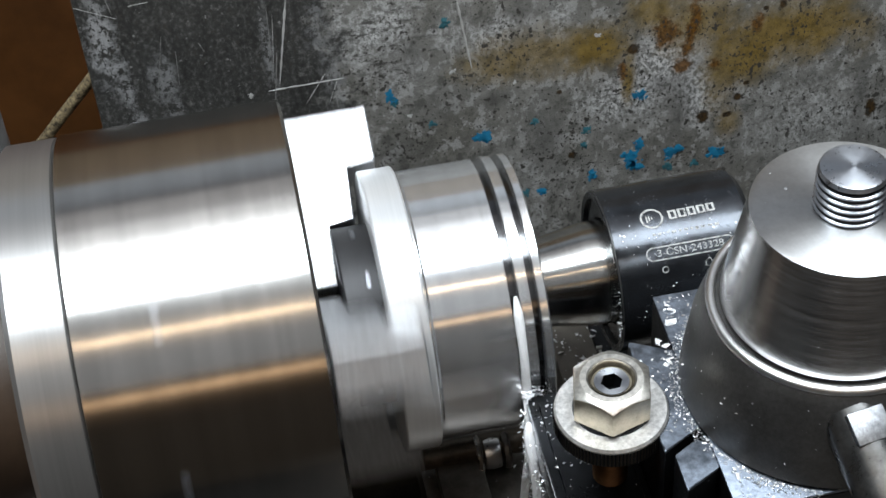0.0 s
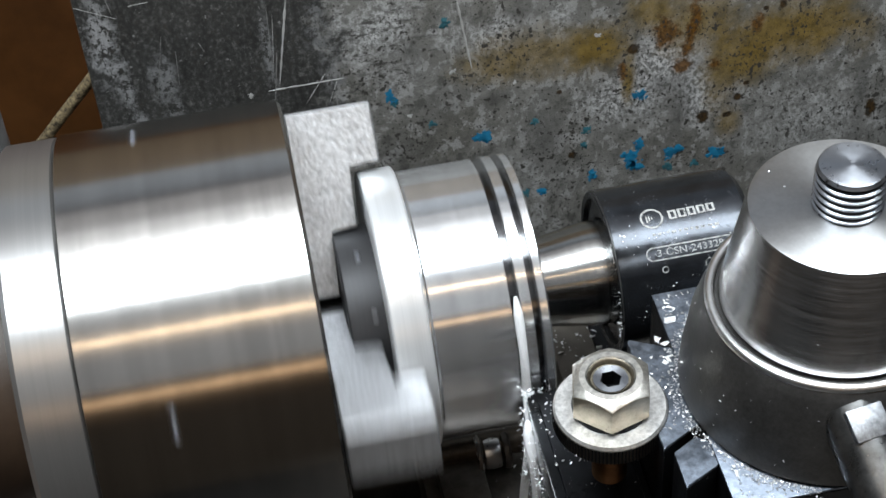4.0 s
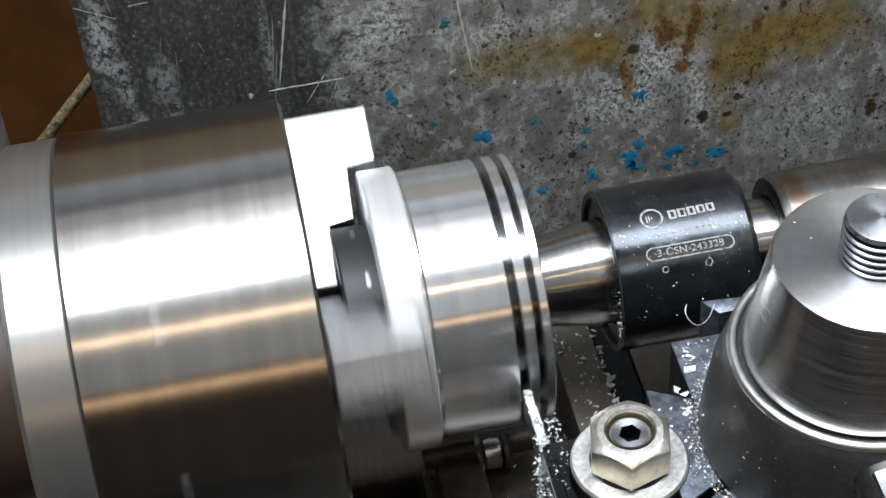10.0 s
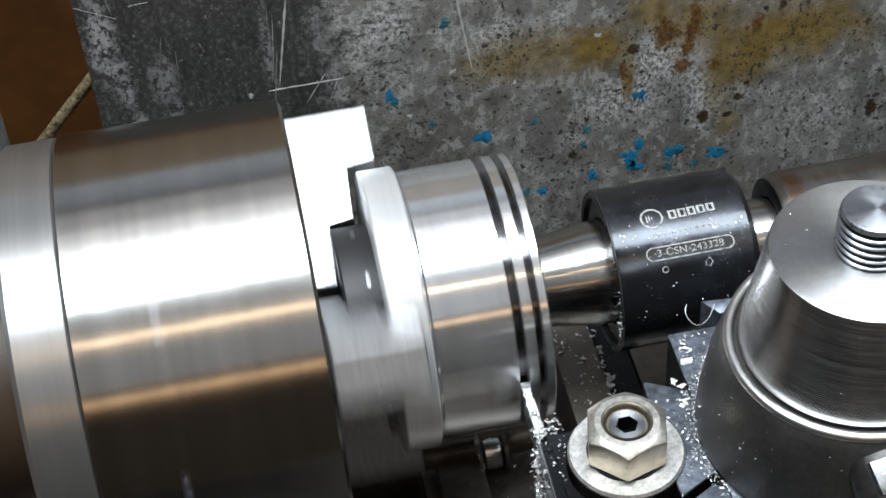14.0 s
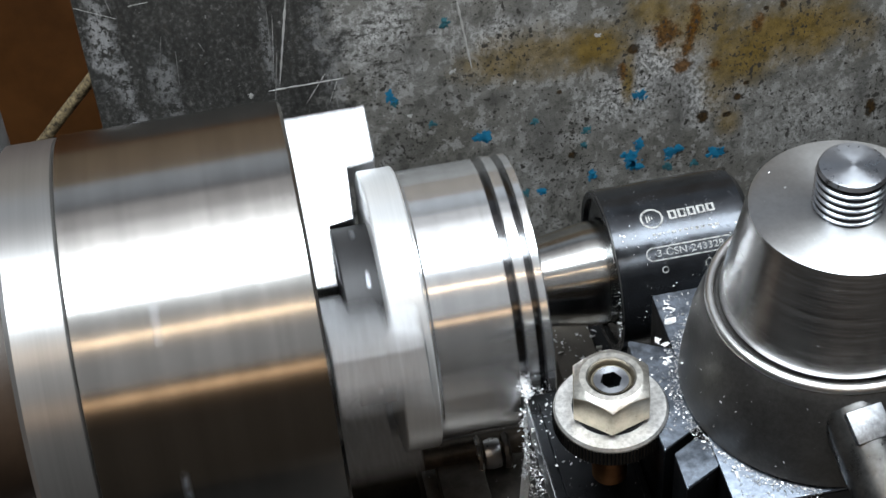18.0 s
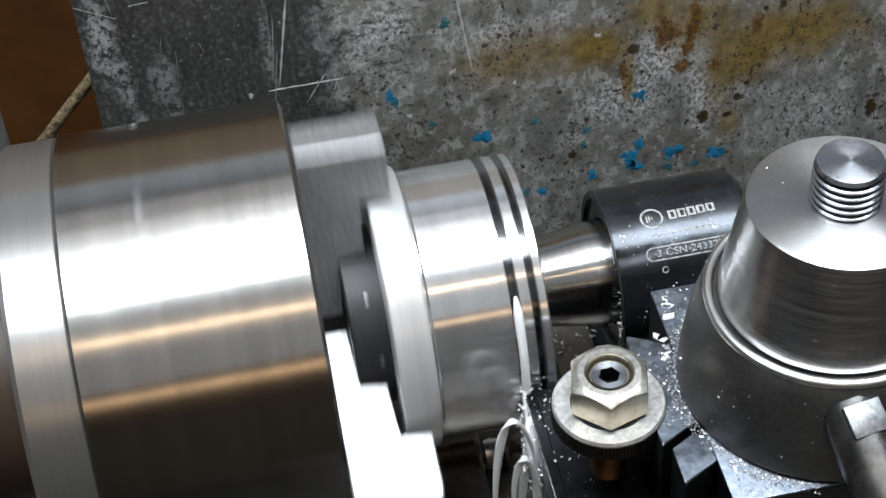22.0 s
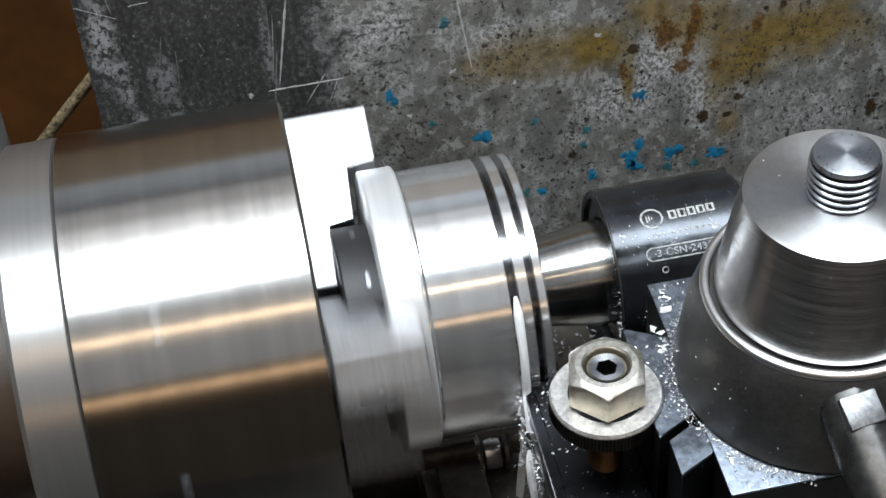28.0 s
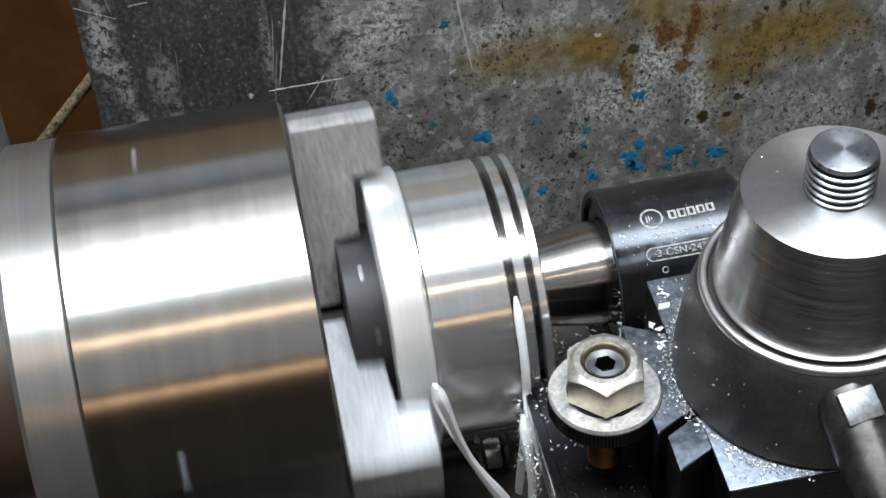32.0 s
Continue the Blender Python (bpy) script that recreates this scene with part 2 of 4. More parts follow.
DARK_STAIN = ((0.1002, -0.0557, 0.0078, 0.0053, 0.7), (0.1220, -0.0825, 0.0107, 0.0246, 0.6), (0.0742, -0.0550, 0.0128, 0.0132, 0.35), (0.1854, -0.0793, 0.0066, 0.0247, 0.6), (0.1768, -0.0640, 0.0065, 0.0067, 0.6), (0.2755, -0.0920, 0.0040, 0.0561, 0.5), (0.0611, -0.0234, 0.0099, 0.0093, 0.45), (0.0570, -0.0782, 0.0156, 0.0172, 0.45), (0.1131, -0.0095, 0.0075, 0.0061, 0.5))


def add_rust(m, spots, colour):
    """Rusty patches on a finished metal: centre and half sizes along x and z."""
    nt = m.node_tree
    b = nt.nodes["Principled BSDF"]
    col = b.inputs["Base Color"].links[0].from_socket
    v = coords(nt)
    wob = noise_at(nt, v, 180, 6, 0.7)
    for cx, cz, rx, rz in spots:
        f = patch(nt, v, cx, cz, rx, rz, wob, 0.3, 1.1, 2.0)
        col = mix(nt, f, col, colour)
    nt.links.new(col, b.inputs["Base Color"])


def sheet_material():
    """Old galvanised splash sheet: bare zinc, an oily dark end, soft tan stains, rust runs, pits and fine specks."""
    m, nt, b = material("stained_galvanised_sheet")
    v = coords(nt)
    soft = noise_at(nt, v, 22, 4, 0.55)
    wide = noise_at(nt, v, 70, 8, 0.74)
    mid = noise_at(nt, v, 150, 8, 0.7)
    fine = noise_at(nt, coords(nt, (1, 1, 0.75)), 480, 5, 0.7)
    grain = noise_at(nt, v, 1500, 3, 0.7)
    col = ramp(nt, soft, [(0.36, (0.148, 0.143, 0.128)), (0.64, (0.232, 0.229, 0.217))])
    col = mix(nt, 1.0, col, ramp(nt, mid, [(0.36, grey(0.68)), (0.60, grey(1.16))]), "MULTIPLY")
    # worn and grimy blots a few millimetres wide
    blot = noise_at(nt, coords(nt, (1, 1, 0.75)), 115, 9, 0.72)
    col = mix(nt, ramp(nt, blot, [(0.53, grey(0)), (0.56, grey(0.62))]), col, (0.40, 0.40, 0.39))
    col = mix(nt, ramp(nt, blot, [(0.40, grey(0.75)), (0.445, grey(0))]), col, (0.074, 0.074, 0.066))
    # bare, granular zinc
    flake = ramp(nt, fine, [(0.43, (0.15, 0.15, 0.142)), (0.50, (0.36, 0.36, 0.355)), (0.57, (0.62, 0.62, 0.615))])
    for cx, cz, rx, rz, k in PALE_STAIN:
        col = mix(nt, mix(nt, 1.0, patch(nt, v, cx, 0.5 + cz, rx, rz, wide, 0.3, 1.25, 2.6), grey(k), "MULTIPLY"), col, flake)
    for cx, cz, rx, rz, k in DARK_STAIN:
        col = mix(nt, mix(nt, 1.0, patch(nt, v, cx, 0.5 + cz, rx, rz, wide, 0.2, 1.2, 2.4), grey(k), "MULTIPLY"), col, (0.085, 0.083, 0.078))
    # rubbed marks that run along the sheet
    dash = ramp(nt, noise_at(nt, coords(nt, (0.28, 1, 1)), 330, 5, 0.7), [(0.40, grey(1)), (0.445, grey(0))])
    near = patch(nt, v, 0.045, 0.5 - 0.010, 0.045, 0.050, wide, 0.4, 1.1, 1.6)
    col = mix(nt, mix(nt, 1.0, dash, near, "MULTIPLY"), col, (0.075, 0.073, 0.068))
    tan = ramp(nt, mid, [(0.34, (0.095, 0.063, 0.012)), (0.66, (0.245, 0.165, 0.042))])
    for cx, cz, rx, rz, k in TAN_STAIN:
        f = patch(nt, v, cx, 0.5 + cz, rx, rz, wide, 0.35, 1.25, 1.7)
        col = mix(nt, mix(nt, 1.0, f, grey(min(1.0, 1.15 * k)), "MULTIPLY"), col, tan)
    rust = ramp(nt, fine, [(0.36, (0.035, 0.015, 0.002)), (0.62, (0.165, 0.072, 0.007))])
    for cx, cz, rx, rz in RUST_STAIN:
        col = mix(nt, mix(nt, 1.0, patch(nt, v, cx, 0.5 + cz, rx, rz, mid, 0.4, 1.0, 3.6), grey(0.92), "MULTIPLY"), col, rust)
    # oily dark end beside the chuck, with a torn edge
    oil = ramp(nt, fine, [(0.36, (0.020, 0.020, 0.019)), (0.52, (0.040, 0.040, 0.038)), (0.66, (0.105, 0.105, 0.10))])
    oil = mix(nt, 1.0, oil, ramp(nt, noise_at(nt, coords(nt, (1, 1, 0.25)), 150, 8, 0.75), [(0.36, grey(0.62)), (0.64, grey(1.5))]), "MULTIPLY")
    oil = mix(nt, ramp(nt, noise_at(nt, v, 300, 3, 0.6), [(0.655, grey(0)), (0.70, grey(0.85))]), oil, (0.30, 0.30, 0.295))
    col = mix(nt, patch(nt, v, -0.075, 0.5, 0.106, 1.2, wide, 0.94, 1.05, 1.1), col, oil)
    ragged = ramp(nt, noise_at(nt, coords(nt, (1, 1, 0.7)), 260, 10, 0.78), [(0.47, grey(0)), (0.50, grey(1))])
    for cx, cz, rx, rz, k in ((-0.0655, 0.010, 0.008, 0.030, 1.0), (-0.0600, -0.014, 0.005, 0.016, 0.8), (-0.0430, -0.014, 0.008, 0.018, 0.6), (-0.0420, -0.036, 0.006, 0.012, 0.6), (-0.0570, -0.038, 0.006, 0.012, 0.8), (0.0240, -0.002, 0.007, 0.020, 0.45), (0.0020, -0.010, 0.003, 0.030, 0.6), (0.0290, -0.030, 0.006, 0.020, 0.5)):
        f = mix(nt, 1.0, patch(nt, v, cx, 0.5 + cz, rx, rz, mid, 0.3, 1.0, 2.6), ragged, "MULTIPLY")
        col = mix(nt, mix(nt, 1.0, f, grey(k), "MULTIPLY"), col, (0.30, 0.305, 0.31))
    pit = ramp(nt, fine, [(0.40, (0.012, 0.008, 0.004)), (0.58, (0.060, 0.034, 0.010))])
    for cx, cz, rx, rz in PIT_STAIN:
        col = mix(nt, patch(nt, v, cx, 0.5 + cz, rx * 1.1, rz * 1.1, mid, 0.6, 0.95, 1.8), col, pit)
    # small dark specks, in clusters
    many = node(nt, "ShaderNodeMapRange")
    for k, val in zip((1, 2, 3, 4), (0.38, 0.62, 0.33, 0.408)):
        many.inputs[k].default_value = val
    nt.links.new(noise_at(nt, v, 34, 3, 0.6), many.inputs[0])
    for scale in (330, 720):
        less = nt.nodes.new("ShaderNodeMath")
        less.operation = "SUBTRACT"
        nt.links.new(many.outputs[0], less.inputs[0])
        nt.links.new(noise_at(nt, coords(nt, (1, 1, 0.8)), scale, 2, 0.5), less.inputs[1])
        f = ramp(nt, less.outputs[0], [(0.0, grey(0)), (0.028, grey(0.95))])
        col = mix(nt, f, col, (0.040, 0.037, 0.033))
    col = mix(nt, 1.0, col, ramp(nt, grain, [(0.34, grey(0.80)), (0.66, grey(1.18))]), "MULTIPLY")
    nt.links.new(col, b.inputs["Base Color"])
    b.inputs["Metallic"].default_value = 0.1
    nt.links.new(ramp(nt, mid, [(0.3, grey(0.45)), (0.7, grey(0.65))]), b.inputs["Roughness"])
    bump(nt, b, fine, 0.2, 0.0003)
    return m


M_SHEET = sheet_material()
add_rust(M_QUILL, ((0.1724, 0.0245, 0.0045, 0.0030), (0.1900, 0.0170, 0.006, 0.002)), (0.30, 0.20, 0.15))


def plain(name, a, c, scale, rough, relief=0.2, lo=0.3, hi=0.7):
    m, nt, b = material(name)
    v = coords(nt)
    n = noise_at(nt, v, scale, 6, 0.65)
    nt.links.new(ramp(nt, n, [(lo, a), (hi, c)]), b.inputs["Base Color"])
    b.inputs["Roughness"].default_value = rough
    bump(nt, b, n, relief, 0.002)
    return m


M_BROWN = plain("brown_painted_board", (0.040, 0.015, 0.004), (0.100, 0.039, 0.011), 20, 0.36)
M_WALL = plain("workshop_plaster", (0.065, 0.047, 0.032), (0.095, 0.070, 0.048), 5, 0.85)
M_BACKWALL = plain("greyish_brown_wall", (0.105, 0.072, 0.042), (0.155, 0.105, 0.060), 6, 0.8)
M_PALEWALL = plain("pale_wall_paint", (0.22, 0.235, 0.26), (0.30, 0.315, 0.34), 5, 0.8)
M_FLOOR = plain("workshop_concrete", (0.013, 0.0125, 0.012), (0.024, 0.023, 0.0215), 8, 0.8)
M_BLUE = plain("blue_paint_splash", (0.008, 0.13, 0.27), (0.015, 0.22, 0.38), 300, 0.5, 0.05)
M_TEAL = plain("faded_teal_paint", (0.02, 0.11, 0.15), (0.05, 0.17, 0.20), 300, 0.5)
M_SCRATCH = plain("bare_scratch", (0.38, 0.38, 0.37), (0.55, 0.55, 0.54), 500, 0.4)
M_DULL = plain("dull_scratch", (0.16, 0.16, 0.155), (0.28, 0.28, 0.27), 500, 0.5)
M_HOSE = plain("dirty_coolant_pipe", (0.018, 0.011, 0.006), (0.32, 0.25, 0.14), 480, 0.55, 0.5, 0.36, 0.66)
M_CASTING = plain("grey_machine_paint", (0.045, 0.047, 0.05), (0.085, 0.088, 0.092), 90, 0.5)
M_GREYPAINT = plain("dull_grey_paint", (0.075, 0.077, 0.08), (0.13, 0.132, 0.135), 120, 0.5)
M_HEAD = plain("oily_brown_headstock", (0.028, 0.016, 0.009), (0.05, 0.03, 0.018), 60, 0.5)
M_MARK = plain("etched_marking", (0.07, 0.07, 0.07), (0.36, 0.36, 0.35), 600, 0.45, 0.2, 0.36, 0.52)

# ---- the room ----
def room():
    e = 0.1
    x0, x1, y0, y1, z0, z1 = -2.4, 2.6, -2.6, 0.96, -1.08, 1.75
    tagged(new("floor", mesh_of("floor", box(x0, x1, y0, y1, z0 - e, z0), M_FLOOR)), "grey concrete workshop floor", "floor", kind="structure")
    tagged(new("ceiling", mesh_of("ceiling", box(x0, x1, y0, y1, z1, z1 + e), M_PALEWALL)), "pale plastered workshop ceiling", "ceiling", kind="structure")
    tagged(new("wall_north", mesh_of("wall_north", box(x0 - e, x1 + e, y1, y1 + e, z0 - e, z1 + e), M_PALEWALL)), "pale bluish grey workshop wall behind the lathe", "wall", kind="structure")
    tagged(new("wall_panel", mesh_of("wall_panel", box(x0, x1, y1 - 0.012, y1, z0, 0.80, 0.002), M_BACKWALL)), "brown painted lower part of the wall", "wall", kind="structure")
    tagged(new("wall_south", mesh_of("wall_south", box(x0 - e, x1 + e, y0 - e, y0, z0 - e, z1 + e), M_WALL)), "pale plastered workshop wall", "wall", kind="structure")
    tagged(new("wall_west", mesh_of("wall_west", box(x0 - e, x0, y0, y1, z0 - e, z1 + e), M_WALL)), "pale plastered workshop wall", "wall", kind="structure")
    tagged(new("wall_east", mesh_of("wall_east", box(x1, x1 + e, y0, y1, z0 - e, z1 + e), M_WALL)), "pale plastered workshop wall", "wall", kind="structure")


room()

SHEET_Y = 0.17


def splat(cx, cz, r, seed, depth=0.0001):
    """A dried paint splash with an uneven edge, standing on the sheet."""
    rnd = random.Random(seed)
    bm = bmesh.new()
    blots = [(0.0, 0.0, 1.0)] + [(rnd.uniform(-1.4, 1.4), rnd.uniform(-1.5, 1.2), rnd.uniform(0.15, 0.42)) for _ in range(4)]
    for level, (ox, oz, k) in enumerate(blots):
        n = 46 if k == 1.0 else 14
        ph = [rnd.uniform(0, 6.3) for _ in range(4)]
        rad = []
        for i in range(n):
            t = 2 * math.pi * i / n
            w = 0.95 + 0.26 * math.sin(2 * t + ph[0]) + 0.20 * math.sin(3 * t + ph[1]) + 0.16 * math.sin(7 * t + ph[2]) + rnd.uniform(-0.20, 0.20)
            rad.append(1.22 * max(0.35, w) * k * r)
        c = (cx + ox * r, cz + oz * r)
        ring = lambda q, y: [bm.verts.new((c[0] + q * v * math.cos(2 * math.pi * i / n), y, c[1] + q * 1.15 * v * math.sin(2 * math.pi * i / n))) for i, v in enumerate(rad)]
        low, top = ring(1.0, 0.0), ring(0.93, -depth * (0.5 + 0.35 * level))
        for i in range(n):
            j = (i + 1) % n
            bm.faces.new((low[i], low[j], top[j], top[i]))
        bm.faces.new(top)
    return bm


def streak(x0, z0, x1, z1, w):
    bm = bmesh.new()
    d = Vector((x1 - x0, 0, z1 - z0))
    side = Vector((-d.z, 0, d.x)).normalized() * w / 2
    rows = []
    rnd = random.Random(7)
    for k in range(13):
        p = Vector((x0, 0, z0)) + d * k / 12
        q = side * (0.25 + 0.75 * rnd.random()) * (1.0 if 0 < k < 12 else 0.2)
        rows.append([bm.verts.new(p + q), bm.verts.new(p + Vector((0, -0.00015, 0))), bm.verts.new(p - q)])
    for a, c in zip(rows, rows[1:]):
        bm.faces.new((a[0], a[1], c[1], c[0]))
        bm.faces.new((a[1], a[2], c[2], c[1]))
    return bm


THIN = ((-0.0734, 0.0295, -0.0573, 0.0208, 0.0006), (-0.0600, 0.0310, -0.0586, 0.0228, 0.0005), (-0.0517, 0.0260, -0.0431, 0.0265, 0.0008), (0.0282, -0.0321, 0.0288, -0.0467, 0.0005), (0.0057, -0.0087, 0.0017, -0.0366, 0.0010), (0.0040, 0.0154, 0.0025, -0.0266, 0.0006), (-0.0264, 0.0024, -0.0244, -0.0031, 0.0006), (-0.0406, 0.0098, -0.0479, -0.0252, 0.0004), (-0.0363, 0.0000, -0.0374, -0.0181, 0.0005), (0.1816, -0.0486, 0.1741, -0.0634, 0.0005), (0.0819, -0.0092, 0.0823, -0.0154, 0.0006))


def splash_sheet():
    t = thing("splash_guard", "stained galvanised steel splash sheet behind the lathe", "splash guard", at=(0, SHEET_Y, -0.5))
    part("sheet", box(-0.0735, 0.62, 0, 0.0016, 0.0, 0.585, 0.0005), M_SHEET, t)
    blue = ((0.0928, -0.0770, 0.0029), (0.1634, -0.1059, 0.0034), (0.1655, -0.1110, 0.0026), (0.1674, -0.0983, 0.0020), (0.1837, -0.1063, 0.0030), (0.2052, -0.1122, 0.0027), (0.1444, -0.1124, 0.0020), (0.1200, -0.1169, 0.0017), (0.1667, -0.0678, 0.0022), (0.0519, -0.0443, 0.0022))
    teal = ((0.0540, -0.0480, 0.0014), (0.0784, -0.0091, 0.0018), (0.1416, -0.0834, 0.0015), (0.1405, -0.0925, 0.0013), (0.0698, -0.0640, 0.0013), (0.1118, -0.1161, 0.0016), (0.1171, -0.0728, 0.0013), (0.1950, -0.1160, 0.0015), (0.1815, -0.1150, 0.0018))
    for i, (x, z, r) in enumerate(blue):
        part("paint_splash", splat(x, 0.5 + z, r, i), M_BLUE, t, "blue paint splash")
    for i, (x, z, r) in enumerate(teal):
        part("paint_splash", splat(x, 0.5 + z, r, 40 + i), M_TEAL, t, "faded teal paint splash")
    for i, (x, z, r) in enumerate(((0.0805, -0.0362, 0.0010), (0.1465, -0.0295, 0.0010), (0.0600, -0.0570, 0.0008), (0.1085, -0.0480, 0.0006), (-0.0082, -0.0306, 0.0009))):
        part("paint_fleck", splat(x, 0.5 + z, r, 80 + i), M_SCRATCH, t, "pale fleck")
    for a in ((0.0125, 0.0166, 0.0047, -0.0271, 0.0018), (-0.0006, -0.0297, 0.0330, -0.0294, 0.0018), (0.0845, 0.0022, 0.0894, -0.0362, 0.0018), (0.0060, 0.0100, 0.0030, -0.0200, 0.0005), (0.0250, -0.0250, 0.0150, -0.0400, 0.0005), (0.0300, -0.0290, 0.0250, -0.0420, 0.0004)):
        part("scratch", streak(a[0], 0.5 + a[1], a[2], 0.5 + a[3], a[4]), M_SCRATCH, t, "bare scratch")
    for a in THIN:
        part("scratch", streak(a[0], 0.5 + a[1], a[2], 0.5 + a[3], a[4]), M_DULL, t, "thin dull scratch")
    return t


SPLASH = splash_sheet()


def brown_board():
    return solid("machine_cover", box(-0.75, 0.9, 0.262, 0.285, -0.75, 0.105, 0.003), M_BROWN, "brown painted sheet cover behind the chuck", "machine cover")


brown_board()


def coolant_pipe():
    pts = [(-0.1182, 0.195, -0.0730), (-0.1020, 0.195, -0.0550), (-0.0900, 0.195, -0.0417), (-0.0777, 0.195, -0.0285), (-0.0640, 0.195, -0.0137)]
    return solid("coolant_pipe", tube(pts, 0.0027, 14), M_HOSE, "dirty cream-coloured coolant pipe beside the chuck", "pipe")


coolant_pipe()

# ---- headstock, bed ----
def lathe_bed():
    t = thing("lathe_bed", "oily dark cast-iron lathe bed with swarf", "lathe bed", at=(0, 0, -1.08))
    part("front_way", box(-0.35, 0.9, -0.085, -0.03, 0.80, 0.965, 0.004), M_BED, t)
    part("rear_way", box(-0.35, 0.9, 0.055, 0.11, 0.80, 0.965, 0.004), M_BED, t)
    part("web", box(-0.35, 0.9, -0.03, 0.055, 0.60, 0.90, 0.004), M_BED, t)
    part("pedestal", box(-0.55, 0.95, -0.16, 0.16, 0.0, 0.60, 0.01), M_CASTING, t)
    return t


def saddle():
    t = thing("lathe_saddle", "oily dark carriage saddle strewn with swarf", "lathe saddle", at=(0, 0, -0.115))
    part("plate", box(0.030, 0.230, -0.150, 0.060, 0.0, 0.022, 0.003), M_BED, t)
    part("slide_way", box(0.0880, 0.1045, -0.110, 0.062, 0.022, 0.060, 0.0012), M_WAY, t, "brownish slide way")
    part("wing", box(0.020, 0.260, -0.420, -0.150, 0.0, 0.014, 0.003), M_BED, t, "greasy dark front wing of the saddle")
    # brown material here stands in for warm light reflected on the block
    part("rear_gib", box(0.1190, 0.1500, -0.038, 0.060, 0.022, 0.050, 0.0015), M_WAY, t, "gib strip, coloured brown for warm reflected light")
    part("gib", box(0.1065, 0.118, -0.110, 0.062, 0.022, 0.052, 0.0012), M_HOLDER, t)
    part("stop_block", prism([(0.1264, -0.0397), (0.1400, -0.0410), (0.1400, -0.0465), (0.1309, -0.0465)], 0.020, 0.134, 0.0006), M_TOOTH, t, "worn steel stop block")
    part("ledge", box(0.0360, 0.0540, -0.030, 0.030, 0.022, 0.030, 0.001), M_BED, t)
    bolt = part("bolt", revolve([(0.0555, 0.0), (0.0555, 0.0062), (0.0585, 0.0066), (0.0615, 0.0062), (0.0615, 0.0)], 40, "x", centre=(0, -0.004, 0.030)), M_BOLT, t, "worn bolt head")
    part("ring", revolve([(0.0522, 0.0), (0.0522, 0.0072), (0.0535, 0.0078), (0.0545, 0.0072), (0.0545, 0.0)], 40, "x", centre=(0, -0.004, 0.030)), M_TAIL, bolt)
    part("ring", revolve([(0.0628, 0.0), (0.0628, 0.0070), (0.0645, 0.0074), (0.0655, 0.0068), (0.0655, 0.0)], 40, "x", centre=(0, -0.004, 0.030)), M_BED, bolt)
    part("rusty_shaft", revolve([(0.030, 0.0), (0.030, 0.0052), (0.075, 0.0052), (0.075, 0.0)], 32, "x", centre=(0, -0.001, 0.031)), M_RUST, t, "rusty shaft")
    return t


saddle()
lathe_bed()


def headstock():
    t = thing("headstock", "grey painted headstock casting", "headstock", at=(-0.2, 0, -0.15))
    part("spindle_nose", revolve([(0.05, 0.0), (0.05, 0.045), (0.104, 0.045), (0.104, 0.0)], 64, centre=(0, 0, 0.15)), M_HEAD, t, "dark spindle nose")
    part("casting", box(-0.25, 0.06, -0.14, 0.13, -0.13, 0.10, 0.012), M_HEAD, t)
    part("rear_cover", box(-0.20, 0.0865, 0.15, 0.175, -0.13, 0.163, 0.004), M_GREYPAINT, t, "grey painted cover edge")
    return t


headstock()


# ---- chuck ----
def chuck():
    t = thing("lathe_chuck", "turned steel three-jaw lathe chuck, spinning", "lathe chuck")
    part("back_plate", revolve([(-0.0955, 0.0), (-0.0955, 0.0778), (-0.0938, 0.0795), (-0.0772, 0.0795), (-0.0768, 0.0788), (-0.0768, 0.0)], 128), M_PLATE, t, "bright turned steel back plate")
    part("body", revolve([(-0.0764, 0.0), (-0.0764, 0.0788), (-0.0758, 0.08), (-0.0012, 0.08), (0, 0.0788), (0, 0.0215), (-0.03, 0.0205), (-0.03, 0.0)], 128), M_CHUCK, t)
    for k in range(3):
        # stepped jaw: radius against depth along the spindle
        prof = [(0.0005, 0.009), (0.0093, 0.009), (0.0093, 0.032), (0.0192, 0.032), (0.0192, 0.0530), (0.0305, 0.0530), (0.0305, 0.0738), (0.0005, 0.0738)]
        bm = bmesh.new()
        half = 0.0105
        a = [bm.verts.new((x, -half, r)) for x, r in prof]
        c = [bm.verts.new((x, half, r)) for x, r in prof]
        bm.faces.new(a)
        bm.faces.new(c[::-1])
        for i in range(len(prof)):
            j = (i + 1) % len(prof)
            bm.faces.new((a[i], c[i], c[j], a[j]))
        bmesh.ops.bevel(bm, geom=bm.edges[:], offset=0.0006, segments=1, affect="EDGES")
        bm.transform(Matrix.Rotation(radians(120 * k), 4, "X"))
        part("jaw", bm, M_JAW, t, "stepped ground steel jaw")
        # bright discs added to give the faint glints that pass round the body
        for lean in (20, -20):
            screw = revolve([(0.0797, 0.0), (0.0797, 0.0007), (0.0801, 0.0010), (0.0802, 0.0015), (0.0799, 0.0018)], 20, "z", centre=(-0.050, 0, 0))
            screw.transform(Matrix.Rotation(radians(120 * k + lean), 4, "X"))
            part("glint_disc", screw, M_STUD, t, "small bright disc added for a glint")
    return t


CHUCK = chuck()


